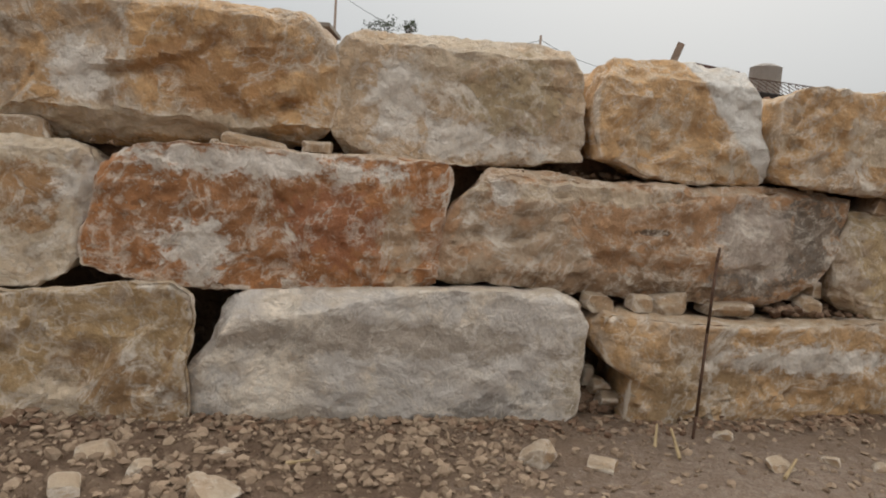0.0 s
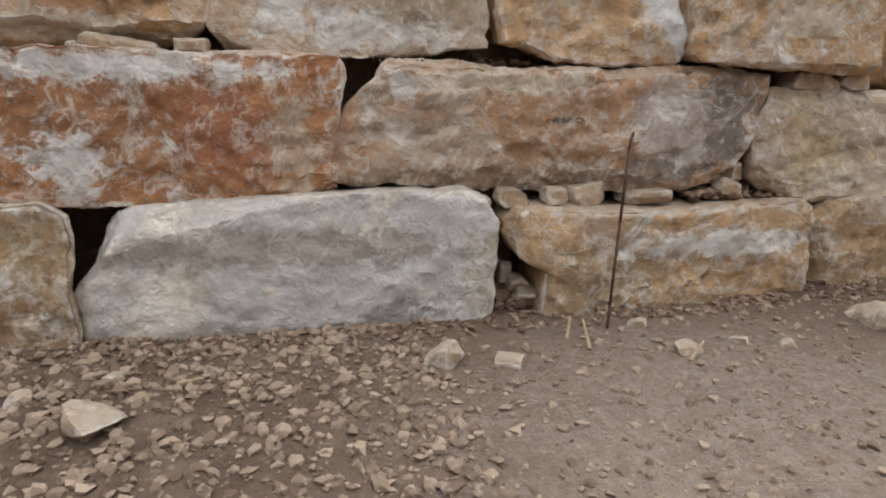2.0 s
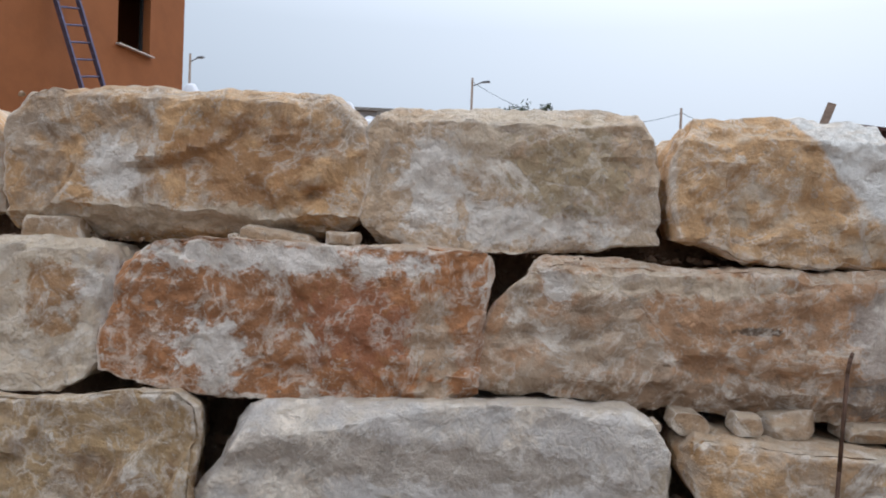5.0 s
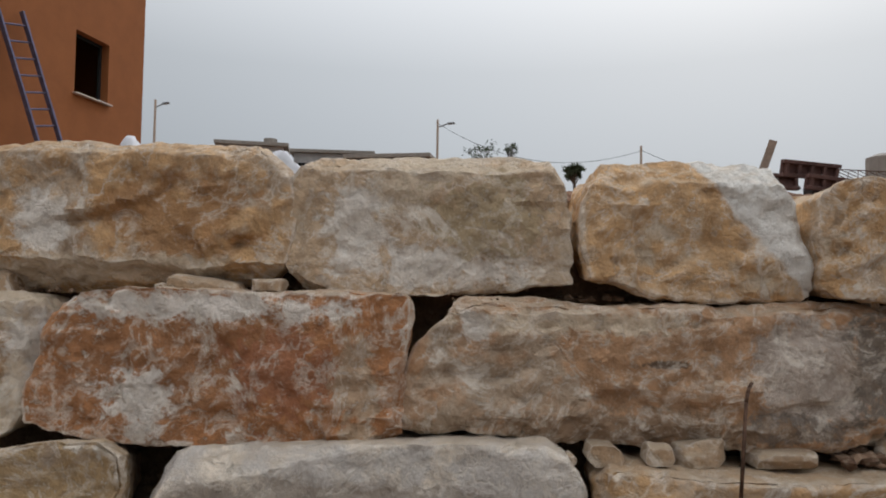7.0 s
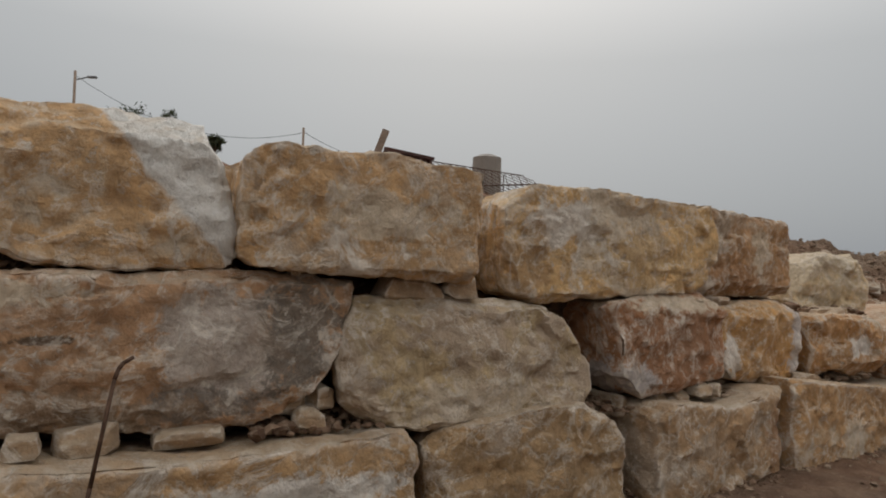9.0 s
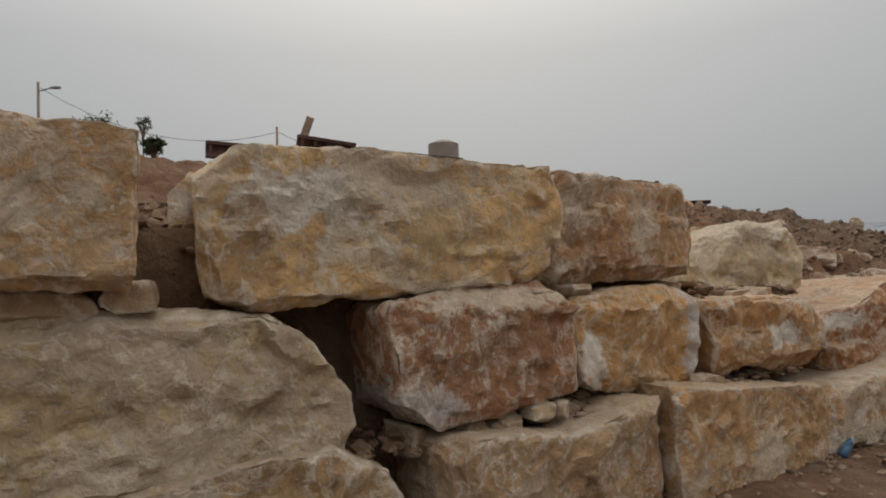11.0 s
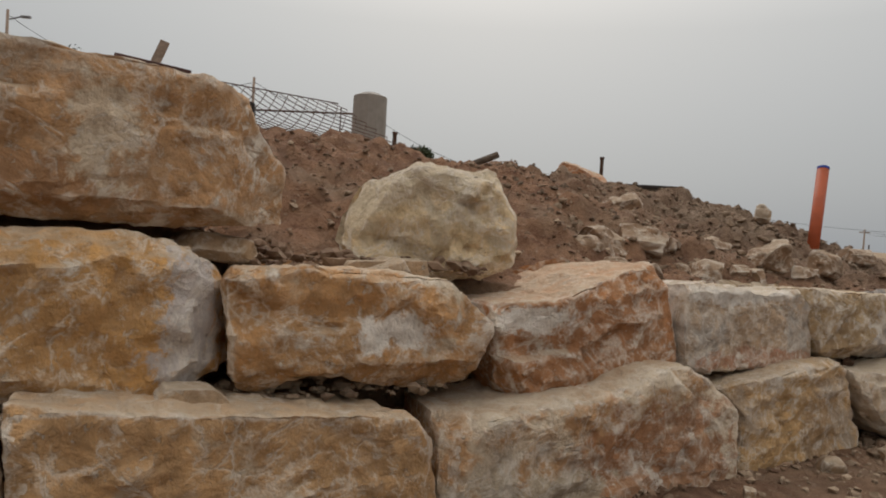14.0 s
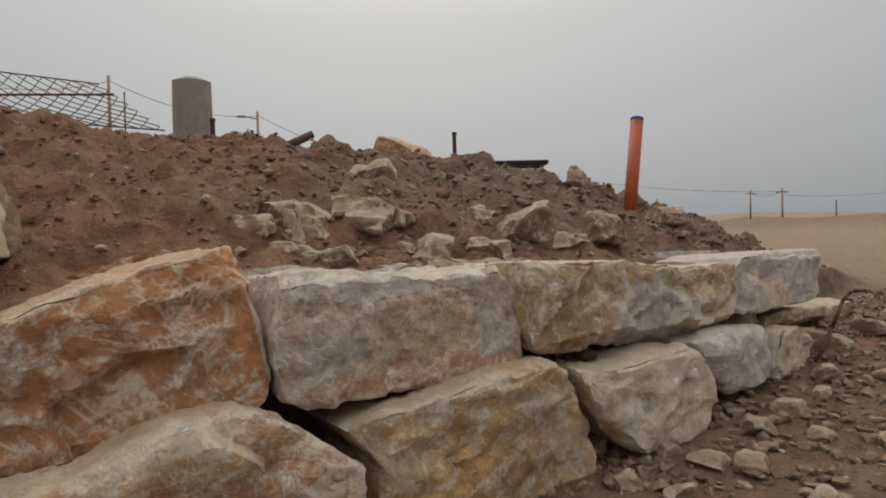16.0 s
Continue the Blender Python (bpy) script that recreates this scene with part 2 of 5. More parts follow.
M_EARTH = earth_material()
M_GRAVEL = gravel_material("gravel", (0.15, 0.1, 0.066), (0.36, 0.265, 0.18))
M_GRAVEL_BROWN = gravel_material("brown_rubble", (0.09, 0.058, 0.037), (0.23, 0.16, 0.105))
M_CLOD = gravel_material("clods", (0.1, 0.055, 0.033), (0.26, 0.17, 0.11))
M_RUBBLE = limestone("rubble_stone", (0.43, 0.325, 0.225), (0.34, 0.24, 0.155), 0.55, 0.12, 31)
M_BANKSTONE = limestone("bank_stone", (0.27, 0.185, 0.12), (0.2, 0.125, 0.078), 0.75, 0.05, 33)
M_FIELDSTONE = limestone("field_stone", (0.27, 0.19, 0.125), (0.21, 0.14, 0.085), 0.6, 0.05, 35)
M_RUSTY = plain("rusty_steel", (0.09, 0.05, 0.032), 0.8, 0.35, 30, 0.3)
M_ORANGE = plain("orange_plastic", (0.33, 0.068, 0.022), 0.55, 0.15, 6, 0, 0.1)
M_BLUE = plain("blue_plastic", (0.03, 0.06, 0.3), 0.45, 0.1, 8)
M_PLASTER = plain("orange_plaster", (0.27, 0.1, 0.034), 0.9, 0.08, 2.5)
M_DARK = plain("dark_inside", (0.02, 0.02, 0.02), 0.9, 0.2, 2)
M_SILL = plain("pale_sill", (0.5, 0.45, 0.4), 0.7, 0.1, 6)
M_CONCRETE = plain("grey_concrete", (0.27, 0.245, 0.215), 0.9, 0.12, 4)
M_ROOFING = plain("pale_roofing", (0.42, 0.41, 0.4), 0.8, 0.12, 3)
M_WOOD = plain("weathered_wood", (0.27, 0.2, 0.15), 0.85, 0.2, 14)
M_FORM = plain("rusty_formwork", (0.11, 0.06, 0.05), 0.75, 0.3, 5)
M_BLACK = plain("black_sheet", (0.03, 0.024, 0.021), 0.8, 0.3, 4)
M_STEEL = plain("galvanised_steel", (0.2, 0.2, 0.2), 0.55, 0.15, 12, 0.6)
M_LADDER = plain("blue_grey_ladder", (0.12, 0.12, 0.19), 0.6, 0.2, 10, 0.3)
M_CLOTH = plain("pale_plastic_sheet", (0.5, 0.5, 0.52), 0.6, 0.15, 7)
M_LEAF = plain("dusty_leaves", (0.06, 0.075, 0.04), 0.85, 0.3, 3)
M_BARK = plain("bark", (0.1, 0.075, 0.055), 0.9, 0.25, 8)


# ---- mesh helpers ----
def lattice(ix, iy, iz, seed):
    h = (ix * 374761393 + iy * 668265263 + iz * 2147483647 + seed * 974634777) & 0xFFFFFFFF
    h = ((h ^ (h >> 13)) * 1274126177) & 0xFFFFFFFF
    return ((h ^ (h >> 16)) & 0xFFFF) / 32767.5 - 1.0


def vnoise(p, seed):
    """Smooth value noise in -1..1 at the points p (n, 3)."""
    p = p + 1000.0
    i = np.floor(p).astype(np.int64)
    f = p - i
    f = f * f * f * (f * (f * 6 - 15) + 10)
    s = 0
    for dx in (0, 1):
        for dy in (0, 1):
            for dz in (0, 1):
                w = (f[:, 0] if dx else 1 - f[:, 0]) * (f[:, 1] if dy else 1 - f[:, 1]) * (f[:, 2] if dz else 1 - f[:, 2])
                s = s + w * lattice(i[:, 0] + dx, i[:, 1] + dy, i[:, 2] + dz, seed)
    return s


def fbm(p, seed, octaves=4, gain=0.5):
    s, a = 0, 1.0
    for o in range(octaves):
        s = s + a * vnoise(p * 2 ** o, seed + 17 * o)
        a *= gain
    return s


def mesh_from(name, verts, faces, mat, smooth=True):
    me = bpy.data.meshes.new(name)
    me.from_pydata([tuple(v) for v in verts], [], faces)
    me.materials.append(mat)
    if smooth:
        me.polygons.foreach_set("use_smooth", [True] * len(me.polygons))
    me.update()
    return me


def part(name, bm, material, parent=None, label="", smooth=False):
    me = bpy.data.meshes.new(name)
    bmesh.ops.recalc_face_normals(bm, faces=bm.faces)
    bm.to_mesh(me)
    bm.free()
    me.materials.append(material)
    if smooth:
        me.polygons.foreach_set("use_smooth", [True] * len(me.polygons))
    ob = new(name, me)
    ob.parent = parent
    return tagged(ob, label)


def box(bm, x, y, z, sx, sy, sz, m=None, bevel=0.0):
    """A block with its middle at (x, y, z)."""
    r = bmesh.ops.create_cube(bm, size=1.0)
    vs = r["verts"]
    bmesh.ops.scale(bm, vec=(sx, sy, sz), verts=vs)
    if bevel:
        es = list({e for v in vs for e in v.link_edges})
        r = bmesh.ops.bevel(bm, geom=es, offset=bevel, segments=2, affect="EDGES", profile=0.6)
        vs = list({v for f in r["faces"] for v in f.verts} | {v for v in vs if v.is_valid})
    bmesh.ops.translate(bm, vec=(x, y, z), verts=vs)
    if m is not None:
        bmesh.ops.transform(bm, matrix=m, verts=vs)
    return vs


def rod(bm, a, b, r0, r1=None, seg=8):
    a, b = Vector(a), Vector(b)
    d = b - a
    m = Matrix.Translation((a + b) / 2) @ d.to_track_quat("Z", "Y").to_matrix().to_4x4()
    return bmesh.ops.create_cone(bm, cap_ends=True, segments=seg, radius1=r0, radius2=r0 if r1 is None else r1, depth=d.length, matrix=m)["verts"]


def thing(name, m, label, category, group="", kind=""):
    ob = new(name)
    ob.empty_display_size = 0.2
    ob.matrix_world = m
    return tagged(ob, label, category, group, kind)


BOXES = {}


def box_grid(nx, ny, nz):
    """Surface of the cube -1..1 as a grid: points and quads."""
    key = (nx, ny, nz)
    if key in BOXES:
        return BOXES[key]
    idx, pts, quads = {}, [], []

    def v(i, j, k):
        if (i, j, k) not in idx:
            idx[(i, j, k)] = len(pts)
            pts.append((2 * i / nx - 1, 2 * j / ny - 1, 2 * k / nz - 1))
        return idx[(i, j, k)]

    for i in range(nx):
        for k in range(nz):
            quads.append((v(i, 0, k), v(i + 1, 0, k), v(i + 1, 0, k + 1), v(i, 0, k + 1)))
            quads.append((v(i, ny, k), v(i, ny, k + 1), v(i + 1, ny, k + 1), v(i + 1, ny, k)))
    for i in range(nx):
        for j in range(ny):
            quads.append((v(i, j, 0), v(i, j + 1, 0), v(i + 1, j + 1, 0), v(i + 1, j, 0)))
            quads.append((v(i, j, nz), v(i + 1, j, nz), v(i + 1, j + 1, nz), v(i, j + 1, nz)))
    for j in range(ny):
        for k in range(nz):
            quads.append((v(0, j, k), v(0, j, k + 1), v(0, j + 1, k + 1), v(0, j + 1, k)))
            quads.append((v(nx, j, k), v(nx, j + 1, k), v(nx, j + 1, k + 1), v(nx, j, k + 1)))
    BOXES[key] = (np.array(pts), quads)
    return BOXES[key]


def profile_map(u, v, w, h, profile):
    """Carries points of the square -1..1 to a stone's profile, a ring of (along, height) corners in the box w by h."""
    ring = np.array(profile, float) / (w / 2, h / 2) - 1
    side = ring / np.abs(ring).max(axis=1, keepdims=True)
    order = np.argsort(np.arctan2(side[:, 1], side[:, 0]))
    ring, ang = ring[order], np.arctan2(side[order, 1], side[order, 0])
    a = np.arctan2(v, u)
    ang = np.concatenate((ang[-1:] - 2 * math.pi, ang, ang[:1] + 2 * math.pi))
    ring = np.concatenate((ring[-1:], ring, ring[:1]))
    return np.interp(a, ang, ring[:, 0]) * w / 2, np.interp(a, ang, ring[:, 1]) * h / 2


def rock_shape(w, d, h, seed, cell=0.03, soft=0.06, chips=10, rough=1.0, tl=(0, 0), tr=(0, 0), br=(0, 0), bl=(0, 0), cuts=(), chip=1.0, profile=None, facets=0.0, taper=0.07):
    """A quarried block, its face at y = 0, x from 0 to w, z from 0 to h. The corner pairs move the face's corners;
    profile: the outline of its face; facets: the depth of the split planes on its face, in metres;
    cuts: (nx, ny, nz, amount) planes that break edges away, amount in metres off the outermost point."""
    rng = np.random.RandomState(seed)
    g, quads = box_grid(max(4, int(w / cell)), max(4, int(d / cell / 1.6)), max(4, int(h / cell)))
    half = np.array((w, d, h)) / 2
    # denser towards the edges, so that they round cleanly
    g = np.sign(g) * (1 - (1 - np.abs(g)) ** 1.25)
    p = g * half
    block_p = p
    size = min(w, d, h)
    if profile:
        u, v = g[:, 0], g[:, 2]
        ring = np.maximum(np.maximum(np.abs(u), np.abs(v)), 1e-6)
        tx, tz = profile_map(u, v, w, h, profile)
        edge = np.stack((tx, p[:, 1], tz), 1)
        r = np.minimum(soft * (1 + 0.85 * vnoise(edge * 2.6, seed + 3) + 0.5 * vnoise(edge * 8.0, seed + 4)), size * 0.3)
        r = np.maximum(r, 0.006)
        inset = (1 - ring) * size / 2
        depth = p[:, 1] + half[1]
        front, rim = g[:, 1] <= -0.999, ring >= 0.999
        back = np.where(inset < r, r - np.sqrt(np.maximum(0, r * r - (r - inset) ** 2)), 0) * front
        pull = np.where(depth < r, r - np.sqrt(np.maximum(0, r * r - (r - depth) ** 2)), 0) * rim
        k = ring - (pull + taper * np.maximum(0, depth - 0.05) * rim) / (size / 2)
        p = np.stack((tx * k, p[:, 1] + back, tz * k), 1)
    else:
        r = min(soft, size * 0.45) * (1 + 0.45 * vnoise(p * 3.1, seed + 3))[:, None]
        q = np.clip(p, -(half - r), half - r)
        v = p - q
        ln = np.linalg.norm(v, axis=1, keepdims=True) + 1e-9
        p = q + v / ln * r
    if facets:
        # split planes: the face is cut by slightly tilted planes that meet in creases
        k = 14 + rng.randint(8)
        cx, cz = rng.uniform(-half[0], half[0], k), rng.uniform(-half[2], half[2], k)
        gx, gz, c = rng.normal(0, 0.11, k), rng.normal(0, 0.14, k), rng.normal(0, 0.4 * facets, k)
        wob = 0.06 * vnoise(p * 4.5, seed + 51)
        dist = np.hypot(p[:, :1] + wob[:, None] - cx, (p[:, 2:] + wob[:, None] - cz) * 1.3)
        lift = c + gx * (p[:, :1] - cx) + gz * (p[:, 2:] - cz)
        near = np.exp(-((dist - dist.min(axis=1, keepdims=True)) / 0.014))
        lift = np.clip((lift * near).sum(axis=1) / near.sum(axis=1), -facets, 1.6 * facets)
        p[:, 1] += lift * np.clip(1 - (p[:, 1] + half[1]) / 0.3, 0, 1)
    planes = []
    for _ in range(chips):
        n = rng.choice((-1, 0, 1), 3).astype(float)
        if np.abs(n).sum() < 2:
            n[rng.randint(3)] = rng.choice((-1, 1))
            n[1] = -1
        n = n * rng.uniform(0.35, 1.0, 3)
        planes.append((*n, chip * rng.uniform(0.005, 0.055) * min(1.0, size / 0.5)))
    for nx, ny, nz, amount in list(cuts) + planes:
        n = np.array((nx, ny, nz), float)
        n /= np.linalg.norm(n)
        over = p @ n
        lim = (over.max() if profile else (np.abs(n) * (half - 0.3 * soft)).sum()) - amount
        over = np.maximum(0, over - lim - 0.012 * vnoise(p * 6, seed + 41))
        p = p - over[:, None] * n
    u, t = p[:, 0] / w + 0.5, p[:, 2] / h + 0.5
    u, t = np.clip(u, 0, 1), np.clip(t, 0, 1)
    for a, (cx, cz) in (((1 - u) * t, tl), (u * t, tr), (u * (1 - t), br), ((1 - u) * (1 - t), bl)):
        p[:, 0] += a * cx
        p[:, 2] += a * cz
    c = block_p - np.clip(block_p, -(half - size * 0.42), half - size * 0.42)
    c /= np.linalg.norm(c, axis=1, keepdims=True) + 1e-9
    amp = rough * min(1.0, size / 0.45)
    big = fbm(p * 1.9, seed + 5, 2)
    ridged = 1 - 2 * np.abs(fbm(p * np.array((5.0, 5.0, 7.5)) + 0.6 * big[:, None], seed + 9, 4, 0.62))
    strata = vnoise(np.stack((p[:, 0] * 2.2, p[:, 1] * 2.2, p[:, 2] * 15 + 1.5 * big), 1), seed + 21)
    cellular = np.maximum(0, vnoise(p * 7.0, seed + 13) - 0.25)
    pits = np.maximum(0, vnoise(p * 13.0, seed + 15) - 0.45)
    fine = fbm(p * 19.0, seed + 29, 2)
    facet = vnoise(np.round(p * 5.0 + 0.8 * vnoise(p * 4.0, seed + 33)[:, None]) * 0.37, seed + 37)
    disp = amp * (0.010 * big + 0.009 * ridged + 0.006 * strata - 0.006 * cellular - 0.018 * pits + 0.0075 * fine + 0.006 * facet)
    p = p + c * disp[:, None]
    return p + np.array((w / 2, d / 2, h / 2)), quads


def rock(name, w, d, h, seed, mat, m, parent=None, label="", category="", group="", **kw):
    p, quads = rock_shape(w, d, h, seed, **kw)
    me = mesh_from(name, p, quads, mat)
    me.set_sharp_from_angle(angle=radians(26))
    ob = new(name, me)
    ob.parent = parent
    ob.matrix_world = m
    return tagged(ob, label, category, group)


# ---- the ground ----
CURVE = np.array(((-30.0, -7.3), (-2.9, 3.6), (-0.4, 4.58), (1.0, 5.16), (2.25, 5.8), (3.85, 6.52), (4.85, 7.22), (5.7, 7.76), (7.18, 8.5), (8.9, 9.4), (10.2, 10.05), (11.2, 10.65), (40.0, 28.0)))


def wall_distance(x, y):
    """How far points lie behind the wall's line (in front: minus)."""
    best = np.full(x.shape, 1e9)
    sign = np.ones(x.shape)
    for a, b in zip(CURVE[:-1], CURVE[1:]):
        d = b - a
        ln = np.hypot(*d)
        t = np.clip(((x - a[0]) * d[0] + (y - a[1]) * d[1]) / ln ** 2, 0, 1)
        dist = np.hypot(x - a[0] - t * d[0], y - a[1] - t * d[1])
        side = np.where((y - a[1]) * d[0] - (x - a[0]) * d[1] >= 0, 1.0, -1.0)
        sign = np.where(dist < best, side, sign)
        best = np.minimum(best, dist)
    return best * sign


def smooth(v, a, b):
    v = np.clip((v - a) / (b - a), 0, 1)
    return v * v * (3 - 2 * v)


def ground_height(x, y):
    off = wall_distance(x, y)
    u = x * 0.891 + y * 0.454
    p = np.stack((x, y, np.zeros_like(x)), 1)
    crest = np.interp(u, (2, 7, 8.6, 9.6, 11, 13.5, 14.8, 15.8, 16.5, 17.4, 18.2, 19.5), (2.1, 2.1, 2.0, 1.92, 1.92, 1.83, 1.72, 1.57, 1.42, 1.12, 0.66, 0.46))
    foot = np.interp(u, (0, 2, 6.5, 7.9, 8.6, 13.5, 15, 16.5, 18), (1.72, 1.66, 1.38, 1.3, 0.93, 0.92, 0.85, 0.7, 0.5))
    front = 0.5 * smooth(u, 11.3, 16.5) - 0.06 * smooth(-off, 0.3, 2.5) * (1 - smooth(u, 11, 14))
    rise = np.clip((off - 0.6) / 2.7, 0, 1)
    rise = 0.45 * rise + 0.55 * smooth(rise + 0.05 * vnoise(p * 1.3, 61), 0.0, 0.95)
    behind = foot + (crest - foot) * rise + np.clip(off - 3.3, 0, 9) * 0.11 * (1 - smooth(u, 14, 17))
    k = smooth(off, 0.3, 0.44) * (1 - smooth(u + 0.4 * vnoise(p * 1.5, 62), 16.6, 18.0))
    z = front * (1 - k) + behind * k
    far = np.hypot(x - 5, y - 6)
    near = 1 - smooth(far, 14, 60)
    slope = smooth(off, 0.5, 1.0) * (1 - smooth(off, 3.2, 4.6)) * (1 - smooth(u, 17, 18.5))
    rocky = smooth(u + 0.7 * vnoise(p * 0.7, 63), 11.2, 13.2) * slope
    lump = fbm(p * 1.1, 71, 3) * 0.03 + np.abs(fbm(p * 3.3, 72, 3)) * 0.05 + fbm(p * 9, 73, 3) * 0.022
    z = z + lump * near * (0.4 + 1.4 * slope)
    crag = np.abs(fbm(p * np.array((1.7, 1.7, 1)), 75, 4, 0.6))
    z = z + rocky * (0.15 * crag - 0.08 + 0.03 * fbm(p * 6.0, 77, 3, 0.6))
    z = z + slope * 0.06 * np.maximum(0, vnoise(p * 2.1, 76))
    z = z + smooth(far, 50, 160) * (0.5 + 2.2 * fbm(p * 0.018, 74, 3)) * (1 - smooth(far, 300, 700))
    ridge = np.exp(-((far - 52) / 7) ** 2) * smooth(np.arctan2(x - 5, y - 6), 0.5, 0.62) * (0.7 + 0.5 * vnoise(p * 0.09, 78))
    z = z + 1.1 * ridge
    bank = smooth(off, 0.3, 0.5) * (1 - 0.75 * rocky) * (1 - smooth(u + 0.5 * vnoise(p * 0.8, 5), 15.0, 17.0))
    bank = np.maximum(bank, 0.65 * smooth(u, 5.5, 9.0) * smooth(-off, -0.3, 0.0) * (1 - smooth(u, 15.0, 16.5)))
    sand = smooth(u + 0.6 * fbm(p * 0.7, 9, 2), 15.6, 17.4) * (1 - slope)
    sand = np.maximum(sand, 0.4 * smooth(far, 16, 35))
    sand = sand * (1 - 0.8 * smooth(ridge, 0.15, 0.5))
    return z, bank, sand


def build_ground():
    def axis(lo, hi, step):
        core = list(np.arange(lo, hi, step))
        out, s = [], step
        a, b = lo, hi
        left, right = [], [hi]
        while s < 90:
            s *= 1.22
            a -= s
            b += s
            left.append(a)
            right.append(b)
        return np.array(left[::-1] + core + right)

    xs, ys = axis(-2.6, 13.5, 0.05), axis(2.0, 16.0, 0.05)
    gx, gy = np.meshgrid(xs, ys)
    x, y = gx.ravel(), gy.ravel()
    z, bank, sand = ground_height(x, y)
    nx = len(xs)
    faces = [(r * nx + c, r * nx + c + 1, (r + 1) * nx + c + 1, (r + 1) * nx + c) for r in range(len(ys) - 1) for c in range(nx - 1)]
    me = mesh_from("ground", np.stack((x, y, z), 1), faces, M_EARTH)
    for name, val in (("bank", bank), ("sand", sand)):
        me.attributes.new(name, "FLOAT", "POINT").data.foreach_set("value", val.astype(np.float32))
    return tagged(new("ground", me), "bare brown earth with a bank and a sandy track", "ground", kind="structure")


build_ground()


def ground_at(x, y):
    return float(ground_height(np.array([float(x)]), np.array([float(y)]))[0][0])


# ---- the retaining wall ----
wall = thing("retaining_wall", Matrix(), "dry-stacked retaining wall of huge rough limestone blocks", "wall", kind="structure")


def block(seed, left, right, foot, top, profile, depth, look_of, label="", soft=0.026, cuts=(), chips=12, rough=1.0, fresh=None, facets=0.019, taper=0.07):
    """One quarried block of the wall. left, right: the ends of its face in plan; foot, top: its heights;
    profile: the ring of its face's corners as (along, above the foot)."""
    base, patina, cover, white, *more = look_of
    patches = more[0] if more else ()
    w, h = math.hypot(right[0] - left[0], right[1] - left[1]), top - foot
    yaw = math.degrees(math.atan2(right[1] - left[1], right[0] - left[0]))
    rise = 0.032 if foot > 1.0 else 0.012
    grown = [(a + 0.03 * a / w - 0.006 * (1 - a / w), z + rise * z / h - 0.02 * (1 - z / h)) for a, z in profile]     # worn edges take some of the size back
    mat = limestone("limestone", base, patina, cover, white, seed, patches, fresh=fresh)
    return rock("stone_block", w, depth, h, seed * 13 + 1, mat, pose(left[0], left[1], foot, 0, 0, yaw), wall, label,
                soft=soft, cuts=cuts, chips=chips, rough=rough, cell=0.018, profile=grown, facets=facets, taper=taper)


# top course
block(1, (-3.50, 3.51), (-2.15, 4.05), 1.32, 1.89, ((0.02, 0.5), (0.2, 0.57), (1.3, 0.55), (1.45, 0.45), (1.44, 0.05), (0.9, 0.0), (0.02, 0.02)), 0.7, (PALE, OCHRE, 0.7, 0.3))
block(2, (-2.104, 4.060), (-0.476, 4.698), 1.289, 1.945, ((0.01, 0.49), (0.13, 0.61), (0.55, 0.66), (1.15, 0.65), (1.59, 0.63), (1.71, 0.54), (1.75, 0.39), (1.74, 0.20), (1.70, 0.00), (1.12, -0.03), (0.71, -0.05), (0.34, -0.02), (0.00, -0.01)), 0.75, (TAN, OCHRE, 0.7, 0.3, ((1.2, 0.32, 0.42, 0.2, (0.42, 0.22, 0.09)), (0.55, 0.28, 0.13, 0.14, WHITE), (0.85, 0.06, 0.85, 0.07, PALE))), "large ochre limestone block with rust stains")
block(3, (-0.503, 4.670), (0.728, 5.179), 1.270, 1.892, ((0.02, 0.50), (0.14, 0.60), (0.54, 0.61), (1.01, 0.62), (1.22, 0.59), (1.31, 0.48), (1.33, 0.06), (1.06, 0.02), (0.57, 0.00), (0.14, 0.00), (0.00, 0.06), (0.04, 0.27)), 0.75, (PALE, TAN, 0.65, 0.55, ((0.35, 0.3, 0.16, 0.2, WHITE), (0.75, 0.12, 0.4, 0.1, WHITE), (0.95, 0.35, 0.25, 0.2, (0.42, 0.32, 0.19)))), "pale limestone block with white scrapes")
block(4, (0.793, 5.157), (1.733, 5.611), 1.259, 1.869, ((0.01, 0.52), (0.06, 0.58), (0.51, 0.61), (0.90, 0.59), (0.93, 0.50), (1.02, 0.32), (1.04, 0.18), (1.01, 0.01), (0.69, 0.00), (0.33, 0.01), (0.18, 0.07), (0.03, 0.09), (0.00, 0.22)), 0.7, (PALE, OCHRE, 0.8, 0.35, ()), "ochre limestone block with a fresh white break", fresh=(0.77, 0.64, 0.77), cuts=((1, -0.9, 0.25, 0.05),))
block(5, (1.820, 5.446), (2.838, 5.931), 1.218, 1.784, ((0.00, 0.49), (0.08, 0.54), (0.21, 0.55), (0.73, 0.57), (0.88, 0.54), (1.13, 0.52), (1.13, 0.19), (1.10, 0.00), (0.74, 0.02), (0.49, 0.03), (0.05, 0.07), (0.00, 0.11)), 0.7, (TAN, OCHRE, 0.75, 0.5, ((0.6, 0.3, 0.4, 0.12, PALE),)), "ochre limestone block with pale bands")
